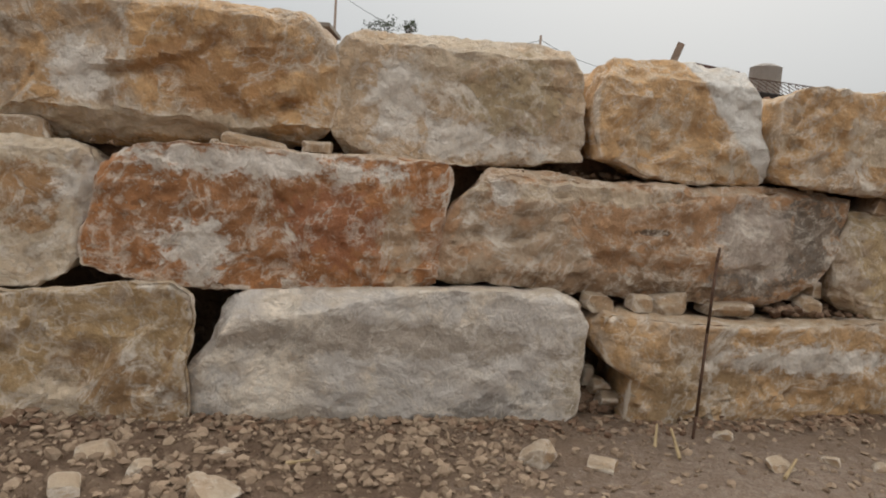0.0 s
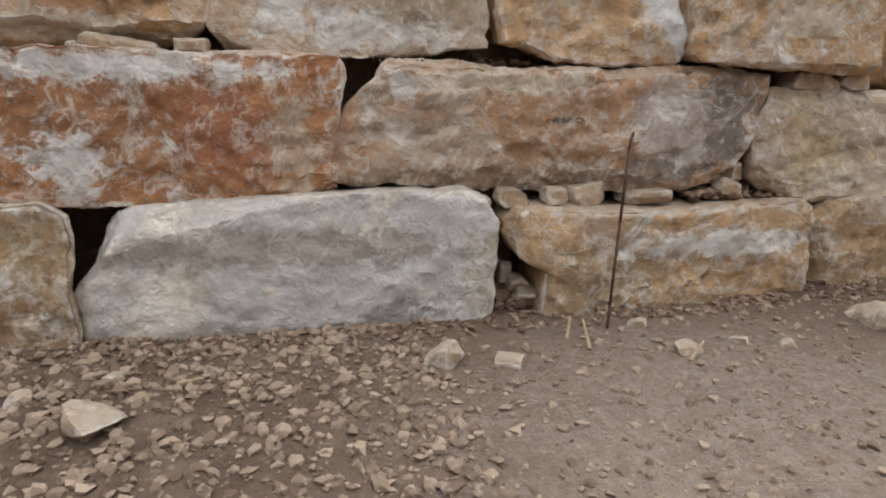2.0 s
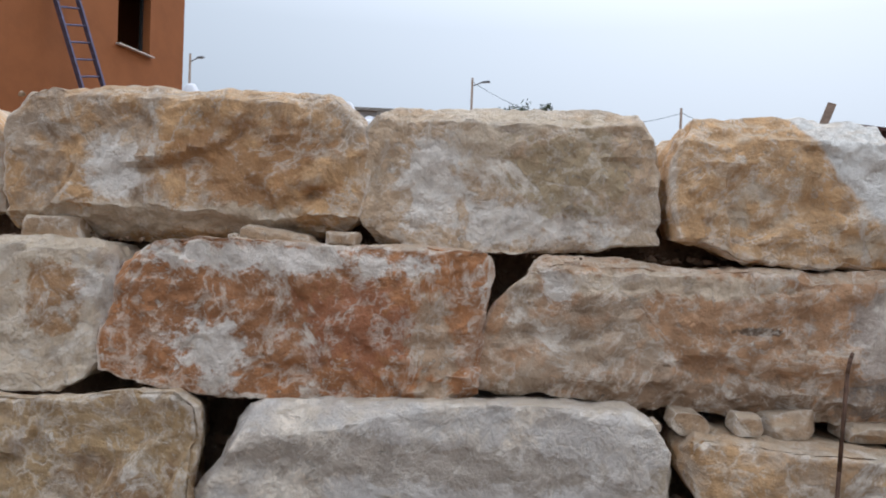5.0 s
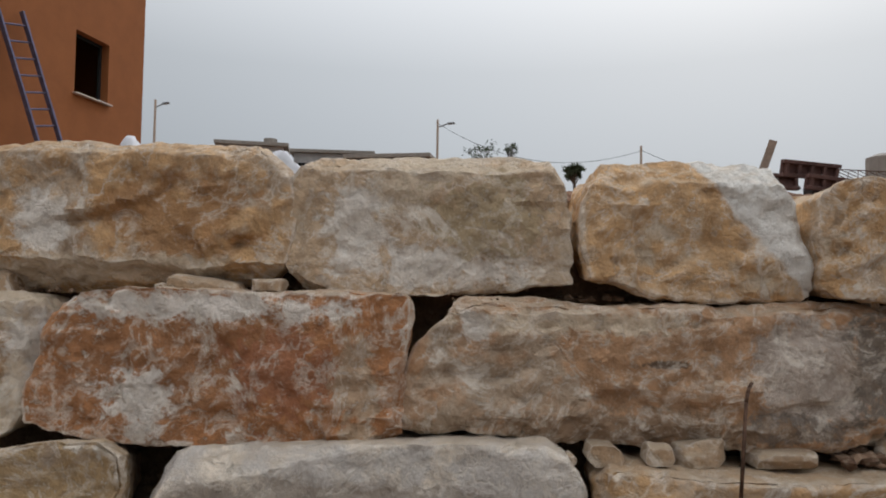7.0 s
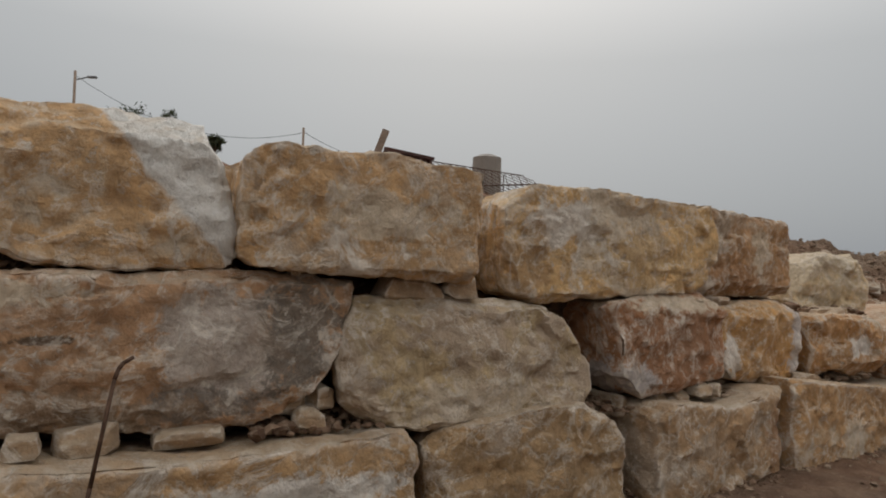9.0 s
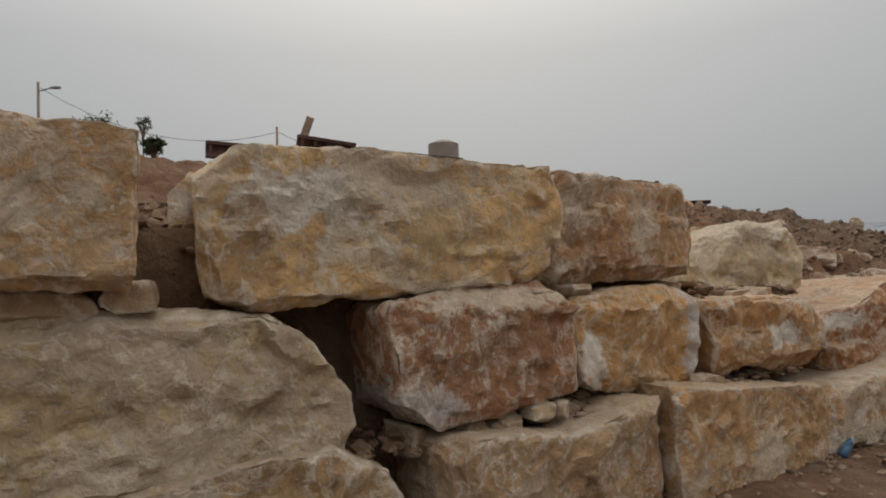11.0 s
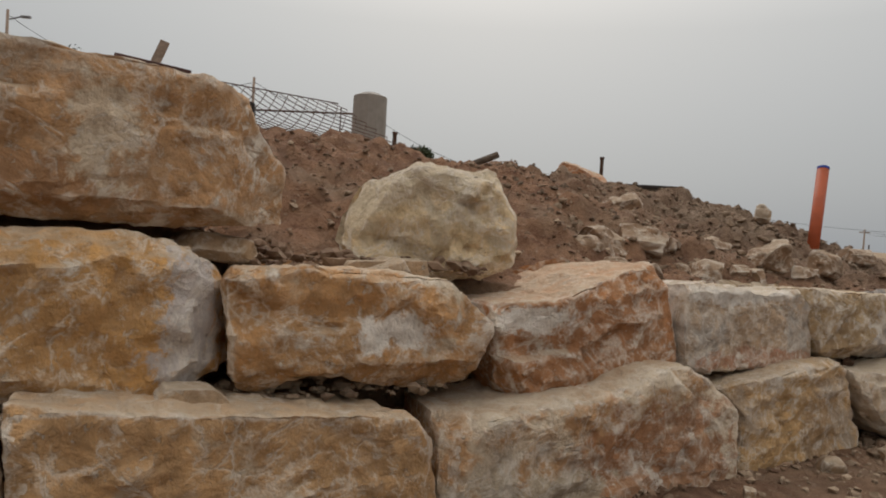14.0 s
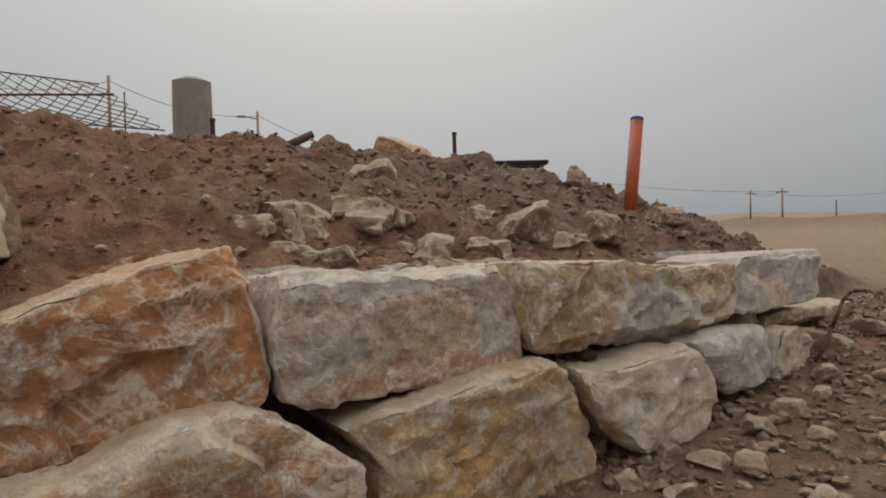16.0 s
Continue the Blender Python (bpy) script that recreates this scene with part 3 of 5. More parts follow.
block(6, (2.993, 6.114), (4.488, 6.941), 1.130, 1.735, ((0.00, 0.49), (0.05, 0.57), (0.22, 0.59), (0.66, 0.60), (1.03, 0.59), (1.22, 0.59), (1.65, 0.59), (1.71, 0.46), (1.70, 0.31), (1.63, 0.14), (1.47, 0.06), (1.14, 0.05), (0.85, 0.04), (0.69, 0.02), (0.57, 0.04), (0.34, 0.00), (0.16, 0.01), (0.04, 0.04), (0.01, 0.16)), 0.7, (PALE, YELLOW, 0.6, 0.55, ((1.0, 0.25, 0.35, 0.16, YELLOW), (0.35, 0.42, 0.3, 0.12, WHITE), (0.15, 0.2, 0.14, 0.2, (0.4, 0.24, 0.11)))), "yellow stained limestone block")
block(7, (4.398, 7.048), (5.726, 7.919), 1.168, 1.728, ((0.04, 0.53), (0.15, 0.56), (0.75, 0.56), (1.21, 0.55), (1.37, 0.50), (1.43, 0.37), (1.57, 0.26), (1.59, 0.03), (1.12, 0.00), (0.41, 0.00), (0.07, 0.02), (0.00, 0.09), (0.03, 0.33)), 0.75, (TAN, (0.40, 0.235, 0.12), 0.75, 0.45, ((0.5, 0.12, 0.5, 0.1, (0.36, 0.19, 0.09)), (0.85, 0.3, 0.12, 0.2, PALE))), "brownish limestone block with a broken end", cuts=((1, -0.9, 0.5, 0.07), (0.9, -1, -0.1, 0.05)))
# middle course
block(11, (-2.513, 3.684), (-1.423, 4.118), 0.566, 1.243, ((0.03, 0.63), (0.82, 0.68), (1.08, 0.67), (1.15, 0.60), (1.17, 0.47), (1.14, 0.21), (1.05, 0.08), (0.93, 0.02), (0.81, 0.01), (0.00, 0.00)), 0.75, (PALE, TAN, 0.4, 0.6, ((0.95, 0.42, 0.18, 0.14, (0.38, 0.2, 0.08)), (1.2, 0.45, 0.15, 0.14, WHITE))), soft=0.04)
block(12, (-1.459, 4.098), (0.140, 4.729), 0.599, 1.269, ((0.08, 0.54), (0.17, 0.63), (0.46, 0.67), (1.08, 0.66), (1.44, 0.66), (1.70, 0.65), (1.72, 0.55), (1.67, 0.34), (1.68, 0.05), (1.40, 0.01), (1.01, 0.02), (0.69, 0.01), (0.46, 0.00), (0.15, 0.06), (0.02, 0.09), (0.00, 0.19), (0.05, 0.39)), 0.75, (TAN, RUST, 1.0, 0.45, ((0.75, 0.36, 0.85, 0.3, RUST), (0.53, 0.2, 0.15, 0.14, WHITE), (1.2, 0.3, 0.3, 0.2, (0.36, 0.14, 0.065)), (1.5, 0.25, 0.1, 0.3, (0.48, 0.34, 0.22)), (0.75, 0.6, 0.7, 0.06, WHITE))), "rust-red limestone block with white scrapes", soft=0.04)
block(13, (0.085, 4.770), (2.242, 5.779), 0.598, 1.246, ((0.07, 0.45), (0.18, 0.55), (0.25, 0.64), (0.53, 0.65), (0.93, 0.61), (1.34, 0.62), (1.87, 0.64), (2.38, 0.61), (2.32, 0.36), (2.25, 0.21), (2.09, 0.05), (1.90, 0.00), (1.53, 0.00), (1.09, 0.02), (0.67, 0.03), (0.33, 0.07), (0.08, 0.06), (0.00, 0.10), (0.00, 0.27)), 0.75, (TAN, (0.40, 0.245, 0.145), 0.85, 0.42, ((1.85, 0.33, 0.33, 0.25, (0.47, 0.40, 0.34)), (2.14, 0.4, 0.17, 0.27, (0.19, 0.16, 0.13)), (1.68, 0.09, 0.3, 0.07, (0.2, 0.17, 0.145)), (0.95, 0.08, 0.7, 0.09, (0.3, 0.2, 0.125)), (0.75, 0.55, 0.55, 0.05, PALE), (0.33, 0.53, 0.07, 0.07, WHITE), (1.15, 0.37, 0.12, 0.02, (0.09, 0.06, 0.04)))), "long brown limestone block with a dark wet-looking patch")
block(14, (2.188, 5.745), (3.497, 6.342), 0.515, 1.139, ((0.00, 0.34), (0.01, 0.44), (0.10, 0.62), (0.27, 0.62), (0.73, 0.62), (1.21, 0.57), (1.31, 0.41), (1.43, 0.27), (1.44, 0.13), (1.36, 0.03), (0.92, 0.00), (0.47, 0.00), (0.15, 0.06), (0.04, 0.12)), 0.75, (TAN, (0.42, 0.325, 0.2), 0.6, 0.35, ((0.7, 0.1, 0.5, 0.12, PALE),)), "tan limestone block with rounded edges", soft=0.04)
block(15, (3.672, 6.351), (4.552, 6.925), 0.588, 1.178, ((0.00, 0.49), (0.03, 0.54), (0.22, 0.57), (0.65, 0.59), (0.96, 0.59), (1.05, 0.52), (1.05, 0.29), (1.04, 0.07), (0.78, 0.03), (0.42, 0.02), (0.24, 0.00), (0.13, 0.00), (0.05, 0.06), (0.03, 0.25), (0.02, 0.37)), 0.75, (TAN, (0.33, 0.16, 0.08), 1.0, 0.4, ((0.45, 0.3, 0.5, 0.3, (0.33, 0.165, 0.085)), (0.14, 0.09, 0.17, 0.12, LILAC), (0.55, 0.53, 0.5, 0.05, PALE))), "rust-brown limestone block with a pale lower corner")
block(16, (4.608, 7.012), (5.631, 7.674), 0.558, 1.128, ((0.04, 0.53), (0.28, 0.54), (0.53, 0.57), (0.77, 0.57), (0.98, 0.52), (1.11, 0.42), (1.18, 0.30), (1.22, 0.13), (1.20, 0.09), (0.90, 0.00), (0.59, 0.00), (0.30, 0.02), (0.12, 0.06), (0.02, 0.11), (0.00, 0.20), (0.00, 0.44)), 0.75, (PALE, (0.48, 0.27, 0.1), 0.85, 0.45, ((0.5, 0.26, 0.4, 0.22, (0.46, 0.25, 0.095)), (0.1, 0.15, 0.07, 0.2, WHITE), (1.0, 0.25, 0.13, 0.25, LILAC))), "orange limestone block with chipped white corners", cuts=((1, -1, 0.2, 0.12),))
block(17, (5.554, 7.577), (6.588, 8.105), 0.511, 1.021, ((0.04, 0.49), (0.34, 0.51), (0.65, 0.50), (0.97, 0.46), (1.11, 0.38), (1.16, 0.27), (1.14, 0.05), (0.97, 0.00), (0.75, 0.01), (0.49, 0.09), (0.35, 0.10), (0.16, 0.03), (0.04, 0.06), (0.03, 0.24), (0.00, 0.42)), 0.8, (PALE, (0.43, 0.235, 0.1), 0.85, 0.5, ((0.35, 0.2, 0.3, 0.18, (0.44, 0.24, 0.1)), (0.7, 0.25, 0.16, 0.08, WHITE))), "orange-brown limestone block with white mottling", cuts=((0, -1, -1, 0.1),))
block(18, (6.622, 8.138), (7.656, 8.650), 0.390, 1.101, ((0.00, 0.49), (0.09, 0.50), (0.36, 0.52), (0.66, 0.63), (1.05, 0.71), (1.10, 0.48), (1.15, 0.22), (1.07, 0.16), (0.69, 0.08), (0.39, 0.01), (0.21, 0.00), (0.09, 0.06), (0.04, 0.18), (0.01, 0.36)), 0.85, (PALE, RUST, 0.95, 0.45, ((0.55, 0.28, 0.5, 0.22, (0.37, 0.165, 0.07)), (0.15, 0.42, 0.25, 0.06, WHITE))), "tilted rust-red limestone block with white veins", cuts=((-1, -0.6, -0.6, 0.05),))
block(19, (7.678, 8.607), (8.705, 9.146), 0.515, 0.998, ((0.04, 0.47), (0.11, 0.48), (0.33, 0.48), (0.68, 0.43), (1.06, 0.47), (1.16, 0.32), (1.16, 0.03), (0.88, 0.00), (0.51, 0.02), (0.23, 0.04), (0.14, 0.02), (0.03, 0.07), (0.00, 0.28)), 0.7, ((0.46, 0.4, 0.34), (0.42, 0.31, 0.22), 0.6, 0.55, ((0.6, 0.06, 0.45, 0.07, (0.42, 0.2, 0.11)), (0.5, 0.44, 0.5, 0.05, WHITE))), "grey limestone block with pinkish lower edge")
block(20, (8.657, 9.064), (10.128, 9.799), 0.531, 0.990, ((0.00, 0.46), (0.29, 0.44), (0.63, 0.44), (1.07, 0.39), (1.59, 0.38), (1.64, 0.15), (1.59, 0.04), (1.26, 0.00), (0.67, 0.03), (0.32, 0.04), (0.06, 0.09), (0.01, 0.28)), 0.8, (PALE, (0.40, 0.285, 0.16), 0.6, 0.65, ((0.2, 0.2, 0.2, 0.2, (0.38, 0.25, 0.13)), (0.9, 0.15, 0.3, 0.2, LILAC))), "long grey-white limestone block")
block(21, (10.121, 9.786), (11.061, 10.346), 0.640, 0.959, ((0.00, 0.29), (0.35, 0.32), (1.08, 0.31), (1.09, 0.04), (0.90, 0.00), (0.20, 0.00), (0.01, 0.01)), 0.7, (LILAC, PALE, 0.4, 0.6), "short grey-white limestone block")
# bottom course
block(31, (-1.882, 3.740), (-0.884, 4.129), -0.22, 0.635, ((0.02, 0.80), (0.29, 0.79), (0.52, 0.82), (0.97, 0.86), (1.06, 0.80), (1.07, 0.61), (1.04, 0.48), (1.05, 0.25), (1.01, 0.00), (0.52, 0.00), (0.00, 0.00)), 0.85, (TAN, (0.38, 0.27, 0.15), 0.7, 0.4, ((0.75, 0.35, 0.3, 0.2, (0.33, 0.2, 0.1)), (0.5, 0.3, 0.2, 0.12, PALE))), "brown weathered limestone block", taper=0.3)
block(32, (-0.926, 4.155), (0.896, 4.898), -0.22, 0.649, ((0.13, 0.75), (0.26, 0.81), (0.70, 0.84), (1.37, 0.87), (1.80, 0.86), (1.92, 0.79), (1.97, 0.66), (1.93, 0.43), (1.86, 0.00), (1.29, 0.00), (0.74, 0.00), (0.47, 0.00), (0.21, 0.00), (0.04, 0.00), (0.00, 0.33), (0.02, 0.47), (0.11, 0.58)), 0.85, ((0.6, 0.545, 0.485), (0.66, 0.6, 0.53), 0.5, 0.3, ((1.5, 0.22, 0.35, 0.12, (0.34, 0.3, 0.26)), (1.95, 0.4, 0.14, 0.22, (0.45, 0.36, 0.25)), (0.85, 0.62, 0.9, 0.09, (0.42, 0.35, 0.28)))), "grey-white freshly split limestone block", cuts=((0, -1, -0.6, 0.14), (-0.2, -1, 0.8, 0.1)), soft=0.04, rough=0.75)
block(33, (0.923, 4.939), (2.571, 5.758), -0.22, 0.547, ((0.00, 0.69), (0.06, 0.77), (0.39, 0.74), (0.82, 0.73), (1.38, 0.74), (1.81, 0.75), (1.84, 0.59), (1.81, 0.47), (1.75, 0.00), (1.26, 0.00), (0.34, 0.00), (0.19, 0.00), (0.20, 0.44), (0.07, 0.52), (0.00, 0.62)), 0.8, (TAN, (0.41, 0.265, 0.14), 0.8, 0.42, ((1.2, 0.55, 0.5, 0.08, WHITE), (0.5, 0.4, 0.3, 0.2, (0.40, 0.27, 0.145)))), "ochre limestone block with a broken corner")
block(34, (2.627, 5.841), (3.732, 6.333), -0.22, 0.564, ((0.00, 0.65), (0.12, 0.72), (0.53, 0.78), (0.90, 0.79), (1.09, 0.68), (1.20, 0.50), (1.21, 0.00), (0.03, 0.00)), 0.8, (TAN, (0.36, 0.24, 0.13), 0.8, 0.3), "brown limestone block half buried in rubble", soft=0.04)
block(35, (3.952, 6.291), (5.079, 7.079), -0.22, 0.558, ((0.00, 0.76), (0.06, 0.78), (0.32, 0.76), (0.63, 0.71), (0.94, 0.73), (1.14, 0.77), (1.33, 0.77), (1.35, 0.66), (1.37, 0.51), (1.34, 0.39), (1.31, 0.00), (0.00, 0.00)), 0.85, (TAN, (0.36, 0.235, 0.135), 0.75, 0.45, ((1.25, 0.45, 0.14, 0.2, (0.36, 0.19, 0.09)),)), "brown limestone block with rubble on its top")
block(36, (5.133, 7.009), (6.418, 7.752), -0.22, 0.598, ((0.00, 0.82), (0.13, 0.81), (0.69, 0.75), (1.29, 0.69), (1.40, 0.57), (1.48, 0.31), (1.43, 0.00), (1.14, 0.00), (0.02, 0.00), (0.01, 0.61)), 0.85, (PALE, (0.42, 0.255, 0.125), 0.8, 0.45), "tan-brown limestone block with white mottling", soft=0.04, cuts=((1, -1, 0, 0.08),))
block(37, (6.417, 7.779), (7.955, 8.542), -0.22, 0.599, ((0.01, 0.65), (0.31, 0.66), (0.53, 0.69), (0.88, 0.73), (1.11, 0.81), (1.38, 0.81), (1.55, 0.68), (1.71, 0.56), (1.71, 0.44), (1.68, 0.00), (0.00, 0.00)), 0.8, (PALE, (0.40, 0.235, 0.12), 0.55, 0.5, ((1.15, 0.38, 0.5, 0.3, (0.38, 0.175, 0.08)), (0.4, 0.3, 0.4, 0.1, (0.46, 0.37, 0.26)))), "slanting limestone block with a rust-red end", soft=0.04, cuts=((-1, -0.9, 0.2, 0.09),))
block(38, (7.952, 8.554), (9.008, 9.134), -0.22, 0.580, ((0.00, 0.67), (0.14, 0.72), (0.39, 0.74), (0.67, 0.78), (0.93, 0.80), (1.13, 0.68), (1.21, 0.51), (1.17, 0.00), (1.02, 0.00), (0.54, 0.00), (0.08, 0.00), (0.11, 0.54)), 0.75, (TAN, (0.45, 0.29, 0.14), 0.7, 0.5, ((0.8, 0.3, 0.16, 0.3, (0.37, 0.22, 0.1)),)), "rounded ochre limestone block", soft=0.04)
block(39, (8.960, 9.051), (9.774, 9.421), 0.097, 0.546, ((0.00, 0.41), (0.21, 0.40), (0.69, 0.45), (0.83, 0.31), (0.89, 0.18), (0.80, 0.02), (0.36, 0.00), (0.21, 0.06), (0.10, 0.20)), 0.65, (PALE, TAN, 0.5, 0.6), "small grey limestone block", cuts=((-1, -1, 0.2, 0.08),))
block(40, (9.704, 9.427), (10.373, 9.801), 0.225, 0.572, ((0.00, 0.31), (0.22, 0.35), (0.64, 0.33), (0.77, 0.19), (0.73, 0.03), (0.51, 0.00), (0.27, 0.01), (0.10, 0.16)), 0.5, (LILAC, TAN, 0.4, 0.4), "small grey limestone block", soft=0.1)
block(41, (10.367, 9.793), (10.776, 10.043), 0.191, 0.508, ((0.04, 0.32), (0.31, 0.32), (0.48, 0.23), (0.44, 0.02), (0.15, 0.00), (0.00, 0.06)), 0.45, (PALE, TAN, 0.5, 0.4), "small tan limestone block", soft=0.04)

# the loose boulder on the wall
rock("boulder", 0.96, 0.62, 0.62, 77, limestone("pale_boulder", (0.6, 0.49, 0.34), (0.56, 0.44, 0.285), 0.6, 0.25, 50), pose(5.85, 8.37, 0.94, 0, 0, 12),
     label="pale cream limestone boulder lying on the wall", category="boulder", cell=0.02, soft=0.05, chips=10, rough=1.1, facets=0.035,
     profile=((0.00, 0.12), (0.03, 0.30), (0.13, 0.50), (0.29, 0.56), (0.35, 0.60), (0.52, 0.62), (0.66, 0.58), (0.75, 0.61), (0.82, 0.60), (0.88, 0.46), (0.95, 0.32), (0.96, 0.12), (0.73, 0.03), (0.49, 0.00), (0.19, 0.03), (0.03, 0.08)), cuts=((-1, -0.9, 0.5, 0.07), (0.1, -0.8, 1, 0.05)))

# ---- small stones of the wall ----
def wedge(seed, x, y, z, w, d, h, yaw):
    """A small stone packed under or between the blocks; its face's lower left corner at (x, y, z)."""
    rng = random.Random(seed)
    return rock("wedge_stone", w, d, h + 0.01, 900 + seed * 7, M_RUBBLE, pose(x, y, z - 0.01, 0, rng.uniform(-5, 5), yaw + rng.uniform(-8, 8)), wall,
                cell=max(0.012, h / 7), soft=h * 0.15, chips=18, chip=3.0, rough=1.6, tl=(w * rng.uniform(0, 0.22), -h * rng.uniform(0, 0.25)), tr=(-w * rng.uniform(0, 0.22), -h * rng.uniform(0, 0.3)))


wedge(1, -1.97, 4.03, 1.21, 0.32, 0.3, 0.13, 21)
wedge(2, -0.90, 4.37, 1.25, 0.36, 0.22, 0.09, 21)
wedge(3, -0.94, 4.33, 1.25, 0.07, 0.08, 0.05, 21)
wedge(4, -0.58, 4.55, 1.26, 0.15, 0.12, 0.06, 21)
wedge(5, 0.84, 5.04, 0.55, 0.19, 0.2, 0.1, 23)
wedge(6, 0.77, 4.92, 0.56, 0.07, 0.08, 0.07, 23)
wedge(7, 1.08, 5.13, 0.56, 0.13, 0.14, 0.08, 29)
wedge(8, 1.22, 5.26, 0.53, 0.22, 0.2, 0.11, 27)
wedge(9, 1.51, 5.41, 0.53, 0.27, 0.2, 0.08, 27)
wedge(10, 0.92, 5.11, 0.09, 0.11, 0.12, 0.08, 27)
wedge(11, 0.96, 5.05, 0.03, 0.13, 0.12, 0.10, 26)
wedge(12, 0.85, 5.16, 0.11, 0.08, 0.12, 0.12, 20)
wedge(13, 1.94, 5.71, 0.61, 0.14, 0.12, 0.10, 27)
wedge(14, 2.05, 5.75, 0.62, 0.17, 0.15, 0.12, 27)
wedge(15, 2.00, 5.66, 0.56, 0.17, 0.1, 0.09, 27)
wedge(16, 1.96, 5.70, 1.24, 0.06, 0.06, 0.05, 27)
wedge(17, 2.36, 5.85, 1.11, 0.40, 0.25, 0.14, 24)
wedge(18, 2.69, 6.01, 1.14, 0.22, 0.2, 0.11, 24)
wedge(19, 1.97, 5.68, 1.23, 0.05, 0.06, 0.05, 27)
wedge(20, 3.98, 6.56, 0.50, 0.16, 0.25, 0.10, 35)
wedge(21, 4.14, 6.67, 0.50, 0.19, 0.25, 0.09, 35)
wedge(22, 4.31, 6.71, 0.54, 0.15, 0.16, 0.09, 35)
wedge(23, 4.76, 7.02, 0.45, 0.18, 0.14, 0.10, 34)
wedge(24, 4.59, 7.08, 1.11, 0.19, 0.2, 0.06, 35)
wedge(25, 3.75, 6.53, 0.46, 0.12, 0.25, 0.13, 36)
wedge(26, 5.39, 7.38, 0.50, 0.26, 0.16, 0.12, 32)
wedge(27, 5.26, 7.77, 1.03, 0.39, 0.25, 0.12, 32)
wedge(28, 5.90, 8.06, 0.97, 0.43, 0.3, 0.07, 27)
wedge(29, 6.64, 8.04, 0.38, 0.09, 0.06, 0.05, 27)
wedge(30, 4.46, 6.80, 0.54, 0.07, 0.14, 0.08, 35)
wedge(31, 4.90, 7.12, 0.47, 0.15, 0.14, 0.06, 32)
wedge(32, 6.65, 8.11, 0.36, 0.07, 0.1, 0.05, 27)
wedge(33, 9.08, 9.31, 0.23, 0.13, 0.2, 0.11, 25)
wedge(34, 9.08, 9.31, 0.03, 0.11, 0.2, 0.10, 25)
wedge(35, 9.14, 9.38, 0.44, 0.23, 0.3, 0.09, 25)
wedge(36, 10.22, 9.96, 0.49, 0.42, 0.3, 0.12, 31)
wedge(37, 10.58, 10.17, 0.47, 0.39, 0.3, 0.14, 31)
wedge(38, 10.89, 10.36, 0.44, 0.62, 0.3, 0.13, 31)
wedge(39, 11.35, 10.64, 0.37, 0.59, 0.3, 0.17, 32)
wedge(40, 11.00, 10.25, 0.18, 0.63, 0.35, 0.26, 31)
wedge(41, 11.73, 10.82, 0.10, 0.73, 0.3, 0.23, 32)

# slab of the boulder's foot
rock("flat_stone", 0.42, 0.3, 0.085, 301, M_RUBBLE, pose(5.86, 7.96, 0.95, 0, -6, 27), label="flat pale stone slab beside the boulder", category="stone",
     cell=0.018, soft=0.03, chips=18, rough=1.5, tl=(0.2, -0.045), tr=(-0.05, 0.0))


# ---- steel bars ----
def bent_bar(name, points, r, label):
    bm = bmesh.new()
    for a, b in zip(points[:-1], points[1:]):
        rod(bm, a, b, r, seg=8)
    for p in points[1:-1]:
        bmesh.ops.create_icosphere(bm, subdivisions=1, radius=r, matrix=Matrix.Translation(p))
    ob = part(name, bm, M_RUSTY, None, label, smooth=True)
    return tagged(ob, label, "steel bar")


bent_bar("reinforcing_bar", [(1.408, 4.915, -0.075), (1.416, 4.926, 0.116), (1.438, 5.048, 0.505), (1.458, 5.150, 0.854), (1.464, 5.166, 0.888), (1.469, 5.186, 0.906), (1.480, 5.245, 0.919)], 0.0075, "rusty steel bar standing in the earth, tip bent")
bent_bar("reinforcing_bar", [(10.689, 9.938, 0.182), (10.723, 9.970, 0.261), (10.911, 10.055, 0.477), (11.037, 10.118, 0.634), (11.089, 10.139, 0.674), (11.149, 10.169, 0.694), (11.285, 10.217, 0.688)], 0.012, "rusty hooked steel bar leaning out of rubble")


# ---- pipe ----
def orange_pipe():
    t = thing("pipe_post", look((10.87, 12.94, 1.22), (11.11, 13.24, 2.34)) @ pose(0, 0, 0, 180, 0, 0), "upright orange plastic drain pipe with a blue rim", "pipe")
    bm = bmesh.new()
    rod(bm, (0, 0, -0.25), (0, 0, 1.13), 0.068, seg=28)
    part("tube", bm, M_ORANGE, t, smooth=True)
    bm = bmesh.new()
    rod(bm, (0, 0, 1.131), (0, 0, 1.16), 0.07, seg=28)
    part("rim", bm, M_BLUE, t, "blue rim")


orange_pipe()

# blue bottle squeezed between stones at the ground
bottle = thing("plastic_bottle", pose(6.42, 7.73, 0.02, 0, 68, 40), "crushed translucent blue plastic bottle in the earth", "bottle")
bm = bmesh.new()
rod(bm, (0, 0, 0), (0, 0, 0.12), 0.03, 0.028, 14)
rod(bm, (0, 0, 0.1201), (0, 0, 0.18), 0.028, 0.014, 14)
part("body", bm, plain("blue_film", (0.06, 0.12, 0.2), 0.3, 0.2, 12), bottle, smooth=True)
bm = bmesh.new()
rod(bm, (0, 0, 0.181), (0, 0, 0.2), 0.015, 0.015, 12)
part("cap", bm, M_CLOTH, bottle)

